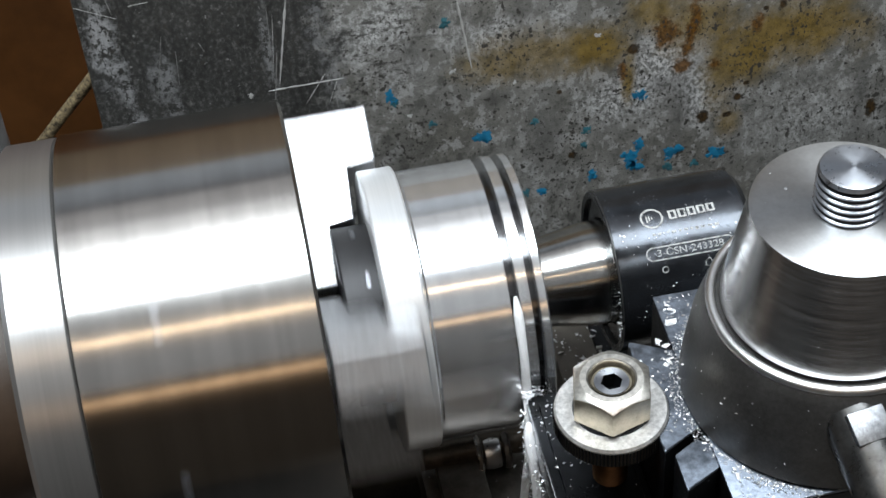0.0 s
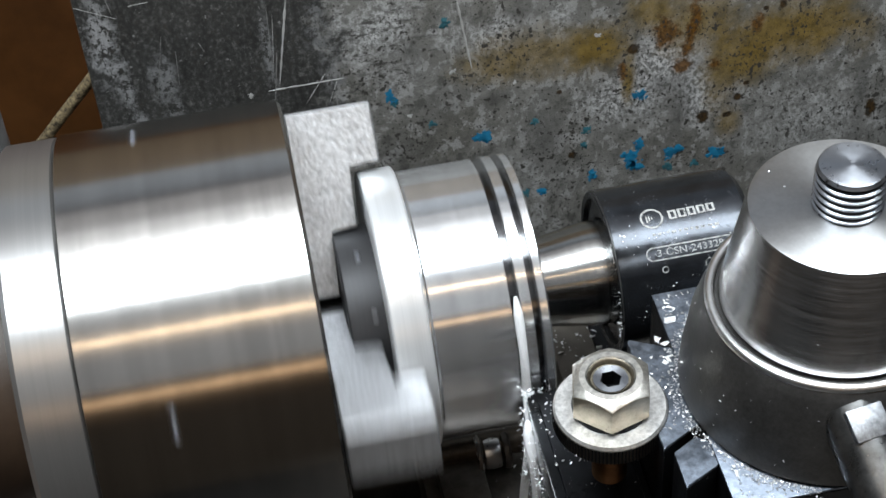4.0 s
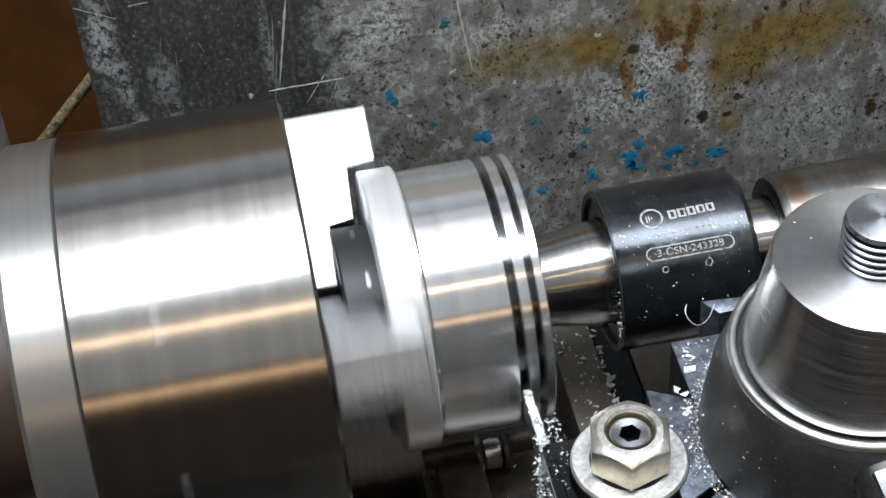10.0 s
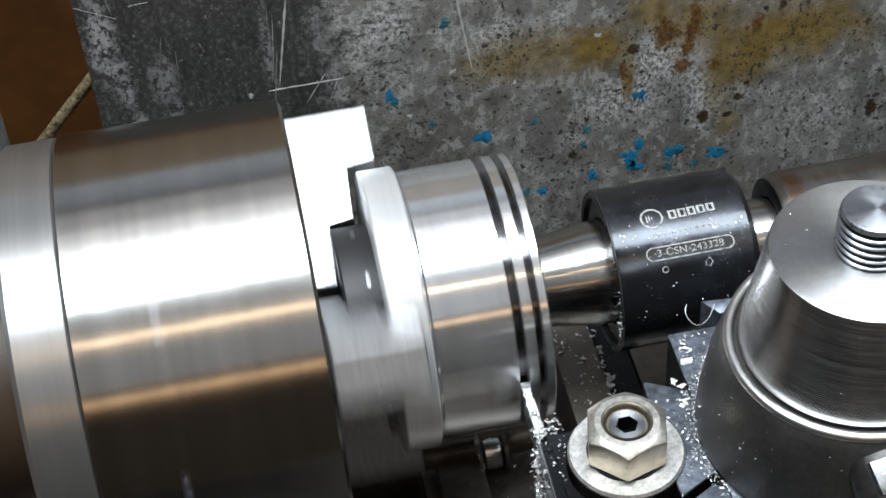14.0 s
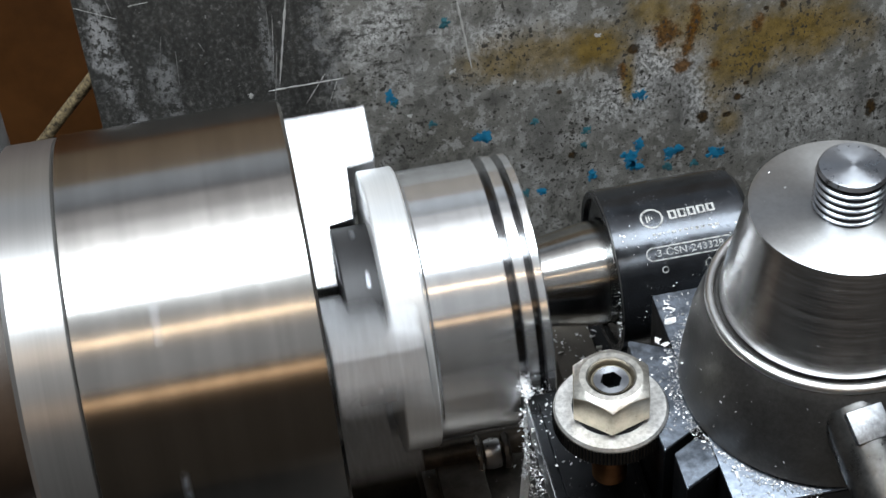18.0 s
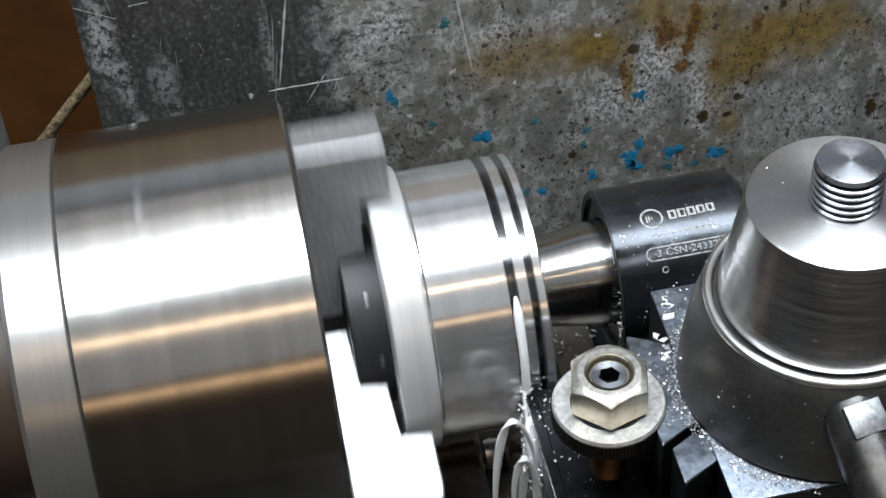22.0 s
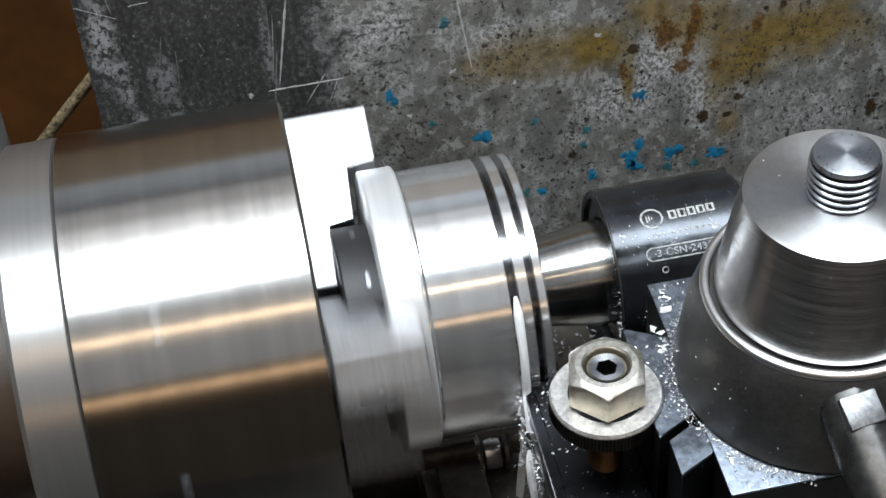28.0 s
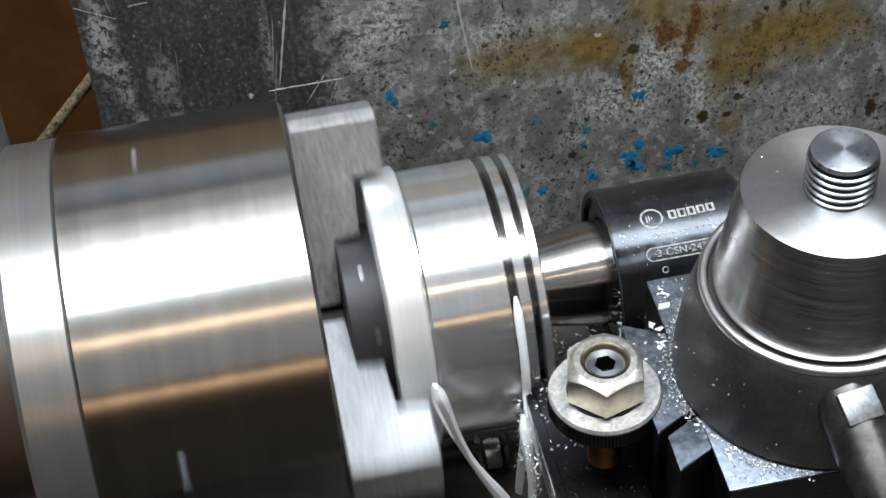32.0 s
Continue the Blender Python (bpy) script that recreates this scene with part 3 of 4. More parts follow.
def workpiece():
    t = thing("workpiece", "turned aluminium disc workpiece with two grooves", "workpiece")
    rw, rg = 0.0479, 0.0425
    part("boss", revolve([(0.0015, 0.0), (0.0015, 0.0080), (0.0094, 0.0080), (0.0096, 0.0312), (0.0102, 0.0318), (0.0222, 0.0318)], 96), M_BOSS, t, "dark boss held in the jaws")
    for k in range(9):
        pin = revolve([(0.0, 0.0), (0.0, 0.0011), (0.0012, 0.0008), (0.0012, 0.0)], 10, "z")
        pin.transform(Matrix.Rotation(radians(40 * k + 6), 4, "X") @ Matrix.Translation((0.0165 + 0.002 * (k % 3 - 1), 0, 0.0317)))
        part("pip", pin, M_STUD, t, "small bright pip")
    part("flange", revolve([(0.0222, 0.0), (0.0222, 0.0497), (0.0228, 0.0503), (0.0340, 0.0503), (0.0346, 0.0497), (0.0346, 0.0)], 128), M_FLANGE, t)
    part("rim", revolve([(0.0346, 0.040), (0.0346, 0.0486), (0.0352, 0.0486), (0.0360, rw), (0.0622, rw), (0.0622, rg)], 128), M_ALU, t)
    part("groove", revolve([(0.0622, rg), (0.0655, rg)], 128), M_GROOVE, t, "turned groove with shade painted into its floor")
    part("land", revolve([(0.0655, rg), (0.0655, rw), (0.0690, rw), (0.0690, rg)], 128), M_ALU, t)
    part("groove", revolve([(0.0690, rg), (0.0718, rg)], 128), M_GROOVE, t, "turned groove with shade painted into its floor")
    part("end_land", revolve([(0.0718, rg), (0.0718, rw), (0.0742, rw), (0.0747, rw - 0.0006), (0.0747, 0.0)], 128), M_ALU, t)
    return t


WORK = workpiece()


def live_centre():
    t = thing("live_centre", "black oxide revolving lathe centre with etched marking", "live centre")
    point = part("point", revolve([(0.0735, 0.0), (0.0735, 0.0148), (0.0965, 0.0186), (0.1000, 0.0188), (0.1075, 0.0188), (0.1075, 0.0)], 96), M_CENTRE, t, "bright hardened steel point")
    part("nose_ring", revolve([(0.1045, 0.0196), (0.1040, 0.0225), (0.1045, 0.0262), (0.1065, 0.0262), (0.1065, 0.0196)], 96, closed=True), M_BLACK, t, "oily black dust ring")
    part("body", revolve([(0.108, 0.0), (0.108, 0.0190), (0.1065, 0.0262), (0.1030, 0.0265), (0.1027, 0.0285), (0.1036, 0.0293), (0.1512, 0.0293), (0.1535, 0.0272), (0.1535, 0.0)], 128), M_BLACK, t)
    part("worn_edge", revolve([(0.1033 + 0.0003 * math.sin(radians(a)), 0.02895 + 0.0003 * math.cos(radians(a))) for a in range(0, 360, 45)], 128, closed=True), M_LEVER, t, "worn front edge")
    # etched marking on the upper front of the body
    def wrap(bm):
        for v in bm.verts:
            a, r = v.co.y / 0.0293, 0.02935 + v.co.z
            v.co = Vector((v.co.x, -r * math.cos(a), r * math.sin(a)))
        return bm

    def arc(deg):
        return radians(deg) * 0.0293

    def bar(bm, x0, x1, a0, a1, h=0.00012):
        n = max(1, int((arc(a1) - arc(a0)) / 0.001))
        k = max(1, int((x1 - x0) / 0.004))
        for i in range(k):
            for j in range(n):
                xs = (x0 + (x1 - x0) * i / k, x0 + (x1 - x0) * (i + 1) / k)
                ys = (arc(a0) + (arc(a1) - arc(a0)) * j / n, arc(a0) + (arc(a1) - arc(a0)) * (j + 1) / n)
                bm.faces.new([bm.verts.new((x, y, h)) for x, y in ((xs[0], ys[0]), (xs[1], ys[0]), (xs[1], ys[1]), (xs[0], ys[1]))])
        return bm

    def ring_flat(bm, pts, w):
        n = len(pts)
        out, inn = [], []
        for i in range(n):
            p, q, o = Vector(pts[i]), Vector(pts[(i + 1) % n]), Vector(pts[i - 1])
            d = (q - o).normalized()
            nrm = Vector((d.y, -d.x))
            out.append(bm.verts.new((*(p + nrm * w / 2), 0.00012)))
            inn.append(bm.verts.new((*(p - nrm * w / 2), 0.00012)))
        for i in range(n):
            j = (i + 1) % n
            bm.faces.new((out[i], out[j], inn[j], inn[i]))
        return bm

    slot = []
    x0, x1, y0, hh = 0.1160, 0.1425, arc(51.2), 0.0022
    for i in range(13):
        a = math.pi / 2 + math.pi * i / 12
        slot.append((x0 + hh * math.cos(a), y0 + hh * math.sin(a)))
    for i in range(8):
        slot.append((x0 + (x1 - x0) * (i + 1) / 9, y0 - hh))
    for i in range(13):
        a = -math.pi / 2 + math.pi * i / 12
        slot.append((x1 + hh * math.cos(a), y0 + hh * math.sin(a)))
    for i in range(8):
        slot.append((x1 + (x0 - x1) * (i + 1) / 9, y0 + hh))
    part("etched_frame", wrap(ring_flat(bmesh.new(), slot, 0.00045)), M_MARK, t, "etched oval frame")
    curve = bpy.data.curves.new("etched_number", "FONT")
    curve.body, curve.size, curve.align_x, curve.align_y = "3-ČSN-243328", 0.0034, "CENTER", "CENTER"
    tmp = new("etched_number", curve)
    bpy.context.view_layer.update()
    bm = bmesh.new()
    bm.from_mesh(bpy.data.meshes.new_from_object(tmp.evaluated_get(bpy.context.evaluated_depsgraph_get())))
    bpy.data.objects.remove(tmp)
    span = max(v.co.x for v in bm.verts) - min(v.co.x for v in bm.verts)
    for v in bm.verts:
        v.co = Vector((0.1293 + v.co.x * 0.0235 / span, y0 + v.co.y, 0.00012))
    part("etched_number", wrap(bm), M_MARK, t, "etched standard number")
    # maker's mark: a ring, a plain blade shape, and five plain blocks
    disc = [(0.1186 + 0.0037 * math.cos(2 * math.pi * i / 28), arc(76.8) + 0.0037 * math.sin(2 * math.pi * i / 28)) for i in range(28)]
    bm = ring_flat(bmesh.new(), disc, 0.0007)
    for i in range(4):
        bar(bm, 0.1166 + 0.0009 * i, 0.1171 + 0.0009 * i, 73.8 + i, 79.5 - 0.7 * i)
    part("etched_emblem", wrap(bm), M_MARK, t, "plain etched round mark")
    for i in range(5):
        x = 0.1246 + 0.0034 * i
        lo, hi = 73.6 + 0.25 * i, 80.6 + 0.1 * i
        bm = bar(bar(bar(bmesh.new(), x, x + 0.0029, hi - 1.2, hi), x, x + 0.0029, lo, lo + 1.2), x, x + 0.0009, lo, hi)
        bar(bm, x + 0.0021, x + 0.0029, lo, hi)
        part("etched_block", wrap(bm), M_MARK, t, "plain etched block")
    rnd = random.Random(3)
    bm, x = bmesh.new(), 0.1175
    while x < 0.140:
        w = 0.0006 + 0.0012 * rnd.random()
        bar(bm, x, x + w, 63.2 + rnd.random(), 65.2)
        x += w + 0.0005 + 0.0008 * rnd.random()
    part("etched_line", wrap(bm), M_MARK, t, "worn illegible etched line")
    small = [(0.1194 + 0.0010 * math.cos(2 * math.pi * i / 14), arc(40) + 0.0010 * math.sin(2 * math.pi * i / 14)) for i in range(14)]
    part("etched_ring", wrap(ring_flat(bmesh.new(), small, 0.0004)), M_MARK, t)
    kite = [(0.1350, arc(37)), (0.1362, arc(40)), (0.1352, arc(43)), (0.1338, arc(41)), (0.1336, arc(38.5))]
    part("etched_kite", wrap(ring_flat(bmesh.new(), kite, 0.0004)), M_MARK, t)
    part("shank", revolve([(0.1530, 0.0), (0.1530, 0.0163), (0.19, 0.0152), (0.19, 0.0)], 64), M_CENTRE, t, "bright taper shank")
    return t, point


CENTRE, POINT = live_centre()


def tailstock():
    t = thing("tailstock", "worn steel tailstock quill", "tailstock")
    part("quill", revolve([(0.186, 0.0168), (0.1667, 0.0172), (0.1663, 0.0180), (0.1663, 0.0222), (0.1672, 0.0232), (0.169, 0.0245), (0.33, 0.0245), (0.33, 0.0)], 96), M_QUILL, t)
    # black lining of the bore and front face
    part("dark_bore", revolve([(0.1850, 0.0160), (0.1661, 0.0166), (0.1660, 0.0222), (0.1663, 0.0228)], 96), M_HOLDER, t, "black mouth of the quill")
    part("casting", box(0.30, 0.46, -0.06, 0.06, -0.115, 0.05, 0.012), M_CASTING, t)
    return t


tailstock()

# ---- tool post and holder: both ride on the cross slide ----
PX, PY = 0.1485, -0.0929


def tool_post():
    t = thing("tool_post", "quick-change tool post with toothed core and steel cone", "tool post")
    core = part("core", box(0.1072, 0.1900, -0.1354, -0.0471, -0.035, 0.0325, 0.0005, seg=1), M_HOLDER, t, "dark steel square core")
    part("worn_top", box(0.1072, 0.1900, -0.1354, -0.0471, 0.0325, 0.0335, 0.0005, seg=2), M_TOOTH, core, "worn steel top edge")
    shape = [(0.0940, -0.0650), (0.0949, -0.0646), (0.1070, -0.0712), (0.1070, -0.1020), (0.1043, -0.1035), (0.0930, -0.1099), (0.0928, -0.0980)]
    guide = part("guide", prism(shape, -0.035, 0.0325, 0.0003), M_HOLDER, t, "dark steel guide block")
    part("worn_top", prism(shape, 0.0325, 0.0337, 0.0005), M_TOOTH, guide, "worn steel top edge")
    shape = [(0.0955, -0.1116), (0.1035, -0.1072), (0.1070, -0.1100), (0.1070, -0.1188), (0.1064, -0.1192), (0.0954, -0.1252)]
    lug = part("lug", prism(shape, -0.030, 0.0325, 0.0003), M_HOLDER, t, "dark steel dovetail lug")
    part("worn_top", prism(shape, 0.0325, 0.0337, 0.0005), M_TOOTH, lug, "worn steel top edge")
    part("collar", revolve([(0.0335, 0.0), (0.0335, 0.0420), (0.0350, 0.0443), (0.0400, 0.0440), (0.0560, 0.0418), (0.0650, 0.0393), (0.0680, 0.0381), (0.0690, 0.0372), (0.0690, 0.0)], 96, "z", centre=(PX, PY, 0)), M_BASE, t, "grey collar with polished rim")
    part("rim", revolve([(0.0692 + 0.0016 * math.sin(radians(a)), 0.0364 + 0.0016 * math.cos(radians(a))) for a in range(0, 360, 30)], 96, "z", centre=(PX, PY, 0), closed=True), M_RIM, t, "polished rim")
    cone = part("cone", revolve([(0.0700, 0.0), (0.0700, 0.0334), (0.0708, 0.0339), (0.1045, 0.0281), (0.1058, 0.0276)], 96, "z", centre=(PX, PY, 0)), M_CONE, t, "turned steel clamp cone", 25)
    part("top_face", revolve([(0.1058, 0.0276), (0.1062, 0.0266), (0.1062, 0.0)], 96, "z", centre=(PX, PY, 0)), M_CONETOP, cone, "bright faced top")
    prof = [(0.1060, 0.0)]
    for i in range(5):
        z = 0.1062 + i * 0.0025
        prof += [(z, 0.0081), (z + 0.0009, 0.0101), (z + 0.0015, 0.0101), (z + 0.0025, 0.0081)]
    prof += [(0.1190, 0.0088), (0.1195, 0.0098), (0.1208, 0.0093), (0.1210, 0.0085), (0.1210, 0.0)]
    part("stud", revolve(prof, 64, "z", centre=(PX, PY, 0)), M_STUD, t, "threaded steel stud")
    # added black core stands in for the shade between the threads
    part("shaded_thread_root", revolve([(0.1060, 0.0), (0.1060, 0.0096), (0.1187, 0.0096), (0.1187, 0.0)], 48, "z", centre=(PX, PY, 0)), M_HOLDER, t, "added black core for shade in the thread roots")
    lever = revolve([(0.0, 0.0), (0.0, 0.0088), (0.012, 0.0092), (0.040, 0.0088), (0.060, 0.0065), (0.12, 0.0060), (0.12, 0.0)], 40, "z")
    aim = look((0.1415, -0.1270, 0.0590), (0.1555, -0.2150, 0.0120)) @ Matrix.Rotation(math.pi, 4, "X")
    lever.transform(aim)
    arm = part("lever", lever, M_LEVER, t, "grey steel clamping lever")
    flat = box(-0.0056, 0.0056, -0.0095, -0.0070, 0.0020, 0.0115, 0.0005)
    flat.transform(aim)
    part("flat", flat, M_FLAT, arm, "worn filed flat")
    part("compound", box(PX - 0.045, PX + 0.055, PY - 0.06, PY + 0.045, -0.075, -0.035, 0.003), M_HOLDER, t, "dark oily compound slide")
    return t


POST = tool_post()
HX, HY = 0.0817, -0.0900


KNURL = []


def tool_holder():
    t = thing("tool_holder", "black oxide tool holder with swarf and parting blade", "tool holder")
    part("block", box(0.0631, 0.0926, -0.150, -0.0517, -0.045, 0.001, 0.0012), M_HOLDER, t)
    part("rib", box(0.0662, 0.0900, -0.152, -0.0560, 0.0005, 0.0022, 0.0007), M_HOLDER, t, "raised oily black land")
    part("blade", box(0.0629, 0.0654, -0.100, -0.0268, -0.012, -0.0002, 0.0002), M_TIP, t, "narrow parting blade")
    c = (HX, HY, 0)
    part("stud", revolve(sum([[(0.0005 + 0.0012 * i, 0.0051), (0.0011 + 0.0012 * i, 0.0056)] for i in range(24)], []), 32, "z", centre=c), M_BRASSY, t, "rusty threaded stud")
    part("washer", revolve([(0.0270, 0.006), (0.0270, 0.0165), (0.0278, 0.0176), (0.0342, 0.0176), (0.0350, 0.0170), (0.0350, 0.006)], 72, "z", centre=c), M_ZINC, t, "knurled plated flange")
    part("knurled_band", revolve([(0.0275, 0.0170), (0.0279, 0.01772), (0.0339, 0.01772), (0.0343, 0.0170)], 72, "z", centre=c), M_BAND, t, "knurled edge band with painted shade")
    nut = bmesh.new()
    # flat ring on top, a shallow turned chamfer, six flats
    levels = ((0.0069, 0.0455), (0.0070, 0.0478), (0.0077, 0.0485), (0.0096, 0.0484), (0.0106, 0.0479))
    rings = [[] for _ in range(9)]
    for i in range(72):
        a = radians(17 + 5 * i)
        r = 0.0132 * 0.866 / math.cos(radians((5 * i) % 60 - 30))
        u = Vector((math.cos(a), math.sin(a), 0))
        rows = levels + ((r - 0.0002, 0.0479 - 0.72 * (r - 0.0108)), (r, 0.0476 - 0.72 * (r - 0.0108)), (r, 0.0366), (r - 0.0006, 0.0360))
        for ring, (rr, z) in zip(rings, rows):
            ring.append(nut.verts.new(Vector((HX, HY, z)) + u * rr))
    face = nut.copy()
    for bm, first, last in ((nut, 5, 8), (face, 0, 5)):
        bm.verts.ensure_lookup_table()
        for k in range(first, last):
            for i in range(72):
                j = (i + 1) % 72
                bm.faces.new([bm.verts[9 * a + b] for a, b in ((i, k), (j, k), (j, k + 1), (i, k + 1))])
        bmesh.ops.delete(bm, geom=[v for v in bm.verts if not v.link_faces], context="VERTS")
    hexagon = part("nut", nut, M_FLATS, t, "yellowed plated hexagon nut with shade painted into its flats", 14)
    part("nut_face", face, M_NUT, hexagon, "bright worn top of the nut", 14)
    part("grimy_seam", revolve([(0.0349, 0.0), (0.0349, 0.0120), (0.0361, 0.0118), (0.0361, 0.0)], 48, "z", centre=c), M_HOLDER, t, "oily black seam under the nut")
    part("nut_bore", revolve([(0.0484, 0.0071), (0.0480, 0.0064), (0.0466, 0.0061), (0.0466, 0.0052)], 48, "z", centre=c), M_YELLOW, t, "yellowed bore of the nut", 50)
    socket = bmesh.new()
    ring0 = [socket.verts.new((HX + 0.0054 * math.cos(radians(a)), HY + 0.0054 * math.sin(radians(a)), 0.0470)) for a in range(0, 360, 15)]
    ring1 = [socket.verts.new((HX + (0.0034 if a % 60 == 0 else 0.0034 * 0.866 / math.cos(radians(a % 60 - 30))) * math.cos(radians(a + 3)), HY + (0.0034 if a % 60 == 0 else 0.0034 * 0.866 / math.cos(radians(a % 60 - 30))) * math.sin(radians(a + 3)), 0.0468)) for a in range(0, 360, 15)]
    for i in range(24):
        socket.faces.new((ring0[i], ring0[(i + 1) % 24], ring1[(i + 1) % 24], ring1[i]))
    part("set_screw", socket, M_STUD, t, "steel set screw with hexagon socket")
    well = bmesh.new()
    top = [well.verts.new((v[0], v[1], 0.0467)) for v in [(HX + 0.0034 * math.cos(radians(a)), HY + 0.0034 * math.sin(radians(a))) for a in range(3, 363, 60)]]
    low = [well.verts.new((v.co.x, v.co.y, 0.0407)) for v in top]
    for i in range(6):
        well.faces.new((top[i], top[(i + 1) % 6], low[(i + 1) % 6], low[i]))
    well.faces.new(low)
    part("socket", well, M_HOLDER, t, "dark hexagon socket")
    for i in range(100):
        a = 2 * math.pi * i / 100
        rib = box(-0.00025, 0.00025, 0.0, 0.0004, 0.0282, 0.0338, 0.0)
        rib.transform(Matrix.Translation(c) @ Matrix.Rotation(a, 4, "Z") @ Matrix.Translation((0, 0.0176, 0)))
        KNURL.append(rib)
    bm = bmesh.new()
    for rib in KNURL:
        merge(bm, rib)
    tagged(part("knurl", bm, M_HOLDER, t, "knurled edge of the flange"), kind="stuff")
    return t


HOLDER = tool_holder()


# ---- swarf ----
def flakes(seed, n, place, size, bm=None):
    """Loose bent chips, each a thin wedge, where place(rnd) puts them."""
    rnd = random.Random(seed)
    bm = bm or bmesh.new()
    for _ in range(n):
        p = Vector(place(rnd))
        s = size * (0.35 + 1.1 * rnd.random() ** 2)
        q = Euler((rnd.uniform(-0.5, 0.5), rnd.uniform(-0.5, 0.5), rnd.uniform(0, 6.3))).to_matrix()
        l, w, h = s, s * rnd.uniform(0.3, 0.8), s * 0.18
        v = [bm.verts.new(p + q @ Vector(c)) for c in ((-l, -w, 0), (l * 0.8, -w * 0.7, h), (l, w, 0), (-l * 0.7, w * 0.8, h), (0, 0, h * 2.4))]
        for f in ((0, 1, 4), (1, 2, 4), (2, 3, 4), (3, 0, 4), (3, 2, 1, 0)):
            bm.faces.new([v[i] for i in f])
    return bm


def on_rect(x0, x1, y0, y1, z):
    return lambda r: (r.uniform(x0, x1), r.uniform(y0, y1), z)


def near_collar(r):
    a, d = radians(r.uniform(118, 250)), 0.0445 + 0.0035 * r.random() ** 2
    return (PX + d * math.cos(a), PY + d * math.sin(a), 0.0337)


def on_body(r):
    a = radians(r.uniform(5, 75))
    return (r.uniform(0.105, 0.150), -0.0295 * math.cos(a), 0.0295 * math.sin(a))


POST_SWARF = flakes(1, 620, near_collar, 0.00038)
flakes(2, 60, on_rect(0.1080, 0.1200, -0.066, -0.049, 0.0337), 0.0005, POST_SWARF)
flakes(3, 60, on_rect(0.0955, 0.1060, -0.104, -0.070, 0.0337), 0.0006, POST_SWARF)
LARGE = flakes(4, 9, on_rect(0.1020, 0.1070, -0.078, -0.066, 0.0339), 0.0018)
flakes(5, 5, on_rect(0.1085, 0.1130, -0.062, -0.052, 0.0339), 0.0015, LARGE)
flakes(6, 4, on_rect(0.1080, 0.1120, -0.126, -0.120, 0.0339), 0.0013, LARGE)
flakes(7, 90, on_rect(0.110, 0.134, -0.1345, -0.124, 0.0337), 0.0004, POST_SWARF)


def on_collar(r):
    a, z = radians(r.uniform(150, 330)), r.uniform(0.036, 0.064)
    d = 0.0446 - 0.0050 * ((z - 0.034) / 0.031) ** 1.6
    return (PX + d * math.cos(a), PY + d * math.sin(a), z)


flakes(10, 12, lambda r: (PX + 0.018 * math.cos(r.uniform(1.5, 5.5)) * r.uniform(0.7, 1.3), PY + 0.018 * math.sin(r.uniform(1.5, 5.5)), 0.1063), 0.0004, POST_SWARF)
flakes(8, 70, on_collar, 0.00032, POST_SWARF)
flakes(9, 500, near_collar, 0.00028, POST_SWARF)
POST_CHIPS = solid("large_chips", LARGE, M_CHIP, "larger white aluminium chips on the tool post", "swarf", kind="stuff")
POST_SWARF = solid("swarf", POST_SWARF, M_CRUMB, "small bright aluminium chips on the tool post", "swarf", kind="stuff")
HOLD_SWARF = flakes(11, 70, on_rect(0.0645, 0.0780, -0.085, -0.0530, 0.0024), 0.0005)
flakes(12, 50, on_rect(0.0645, 0.0920, -0.149, -0.085, 0.0024), 0.0004, HOLD_SWARF)
flakes(13, 420, on_rect(0.0629, 0.0655, -0.054, -0.0275, 0.0002), 0.0006, HOLD_SWARF)
flakes(14, 420, lambda r: (0.0631 - 0.0030 * r.random() ** 2, -0.0505 - 0.030 * r.random(), -0.001 - 0.042 * r.random()), 0.00045, HOLD_SWARF)
flakes(15, 60, lambda r: (r.gauss(0.0685, 0.0016), r.gauss(-0.0490, 0.0010), r.uniform(-0.012, 0.001)), 0.0007, HOLD_SWARF)
CRUMBLY = [(0.0642, -0.0400, 0.0012), (0.0642, -0.0500, 0.0012), (0.0638, -0.0515, 0.0005), (0.0622, -0.0540, -0.012), (0.0622, -0.0555, -0.026), (0.0616, -0.0540, -0.040)]


def along_chip(r):
    u = r.uniform(0, len(CRUMBLY) - 1.001)
    p = Vector(CRUMBLY[int(u)]).lerp(Vector(CRUMBLY[int(u) + 1]), u % 1)
    return p + Vector((r.gauss(0, 0.0009), r.gauss(-0.0008, 0.0008), r.gauss(0.0006, 0.0006)))


flakes(16, 380, along_chip, 0.0006, HOLD_SWARF)
HOLD_SWARF = solid("swarf", HOLD_SWARF, M_CRUMB, "bright aluminium crumbs clinging to the tool holder", "swarf", kind="stuff")
BED_SWARF = flakes(21, 120, on_rect(0.0885, 0.1040, -0.06, 0.06, -0.0548), 0.0005)
flakes(22, 130, lambda r: (r.gauss(0.1050, 0.0009), r.uniform(-0.06, 0.05), r.uniform(-0.058, -0.054)), 0.0013, BED_SWARF)
flakes(24, 40, on_rect(0.0885, 0.1040, -0.06, 0.06, -0.0546), 0.0010, BED_SWARF)
flakes(23, 160, on_rect(0.032, 0.088, -0.10, 0.05, -0.0928), 0.0006, BED_SWARF)
flakes(25, 80, lambda r: (r.gauss(0.0775, 0.0022), r.gauss(-0.0210, 0.0060), -0.0540 + 0.006 * r.random()), 0.0008, BED_SWARF)
solid("swarf", BED_SWARF, M_CHIP, "scattered aluminium chips on the saddle", "swarf", kind="stuff")
def on_nose(r):
    a, d = radians(r.uniform(-30, 70)), r.uniform(0.0205, 0.0285)
    return (0.1028 if d > 0.0262 else 0.1038, -d * math.cos(a), d * math.sin(a))


CENTRE_SWARF = flakes(31, 48, on_body, 0.0003)
flakes(32, 34, on_nose, 0.00045, CENTRE_SWARF)
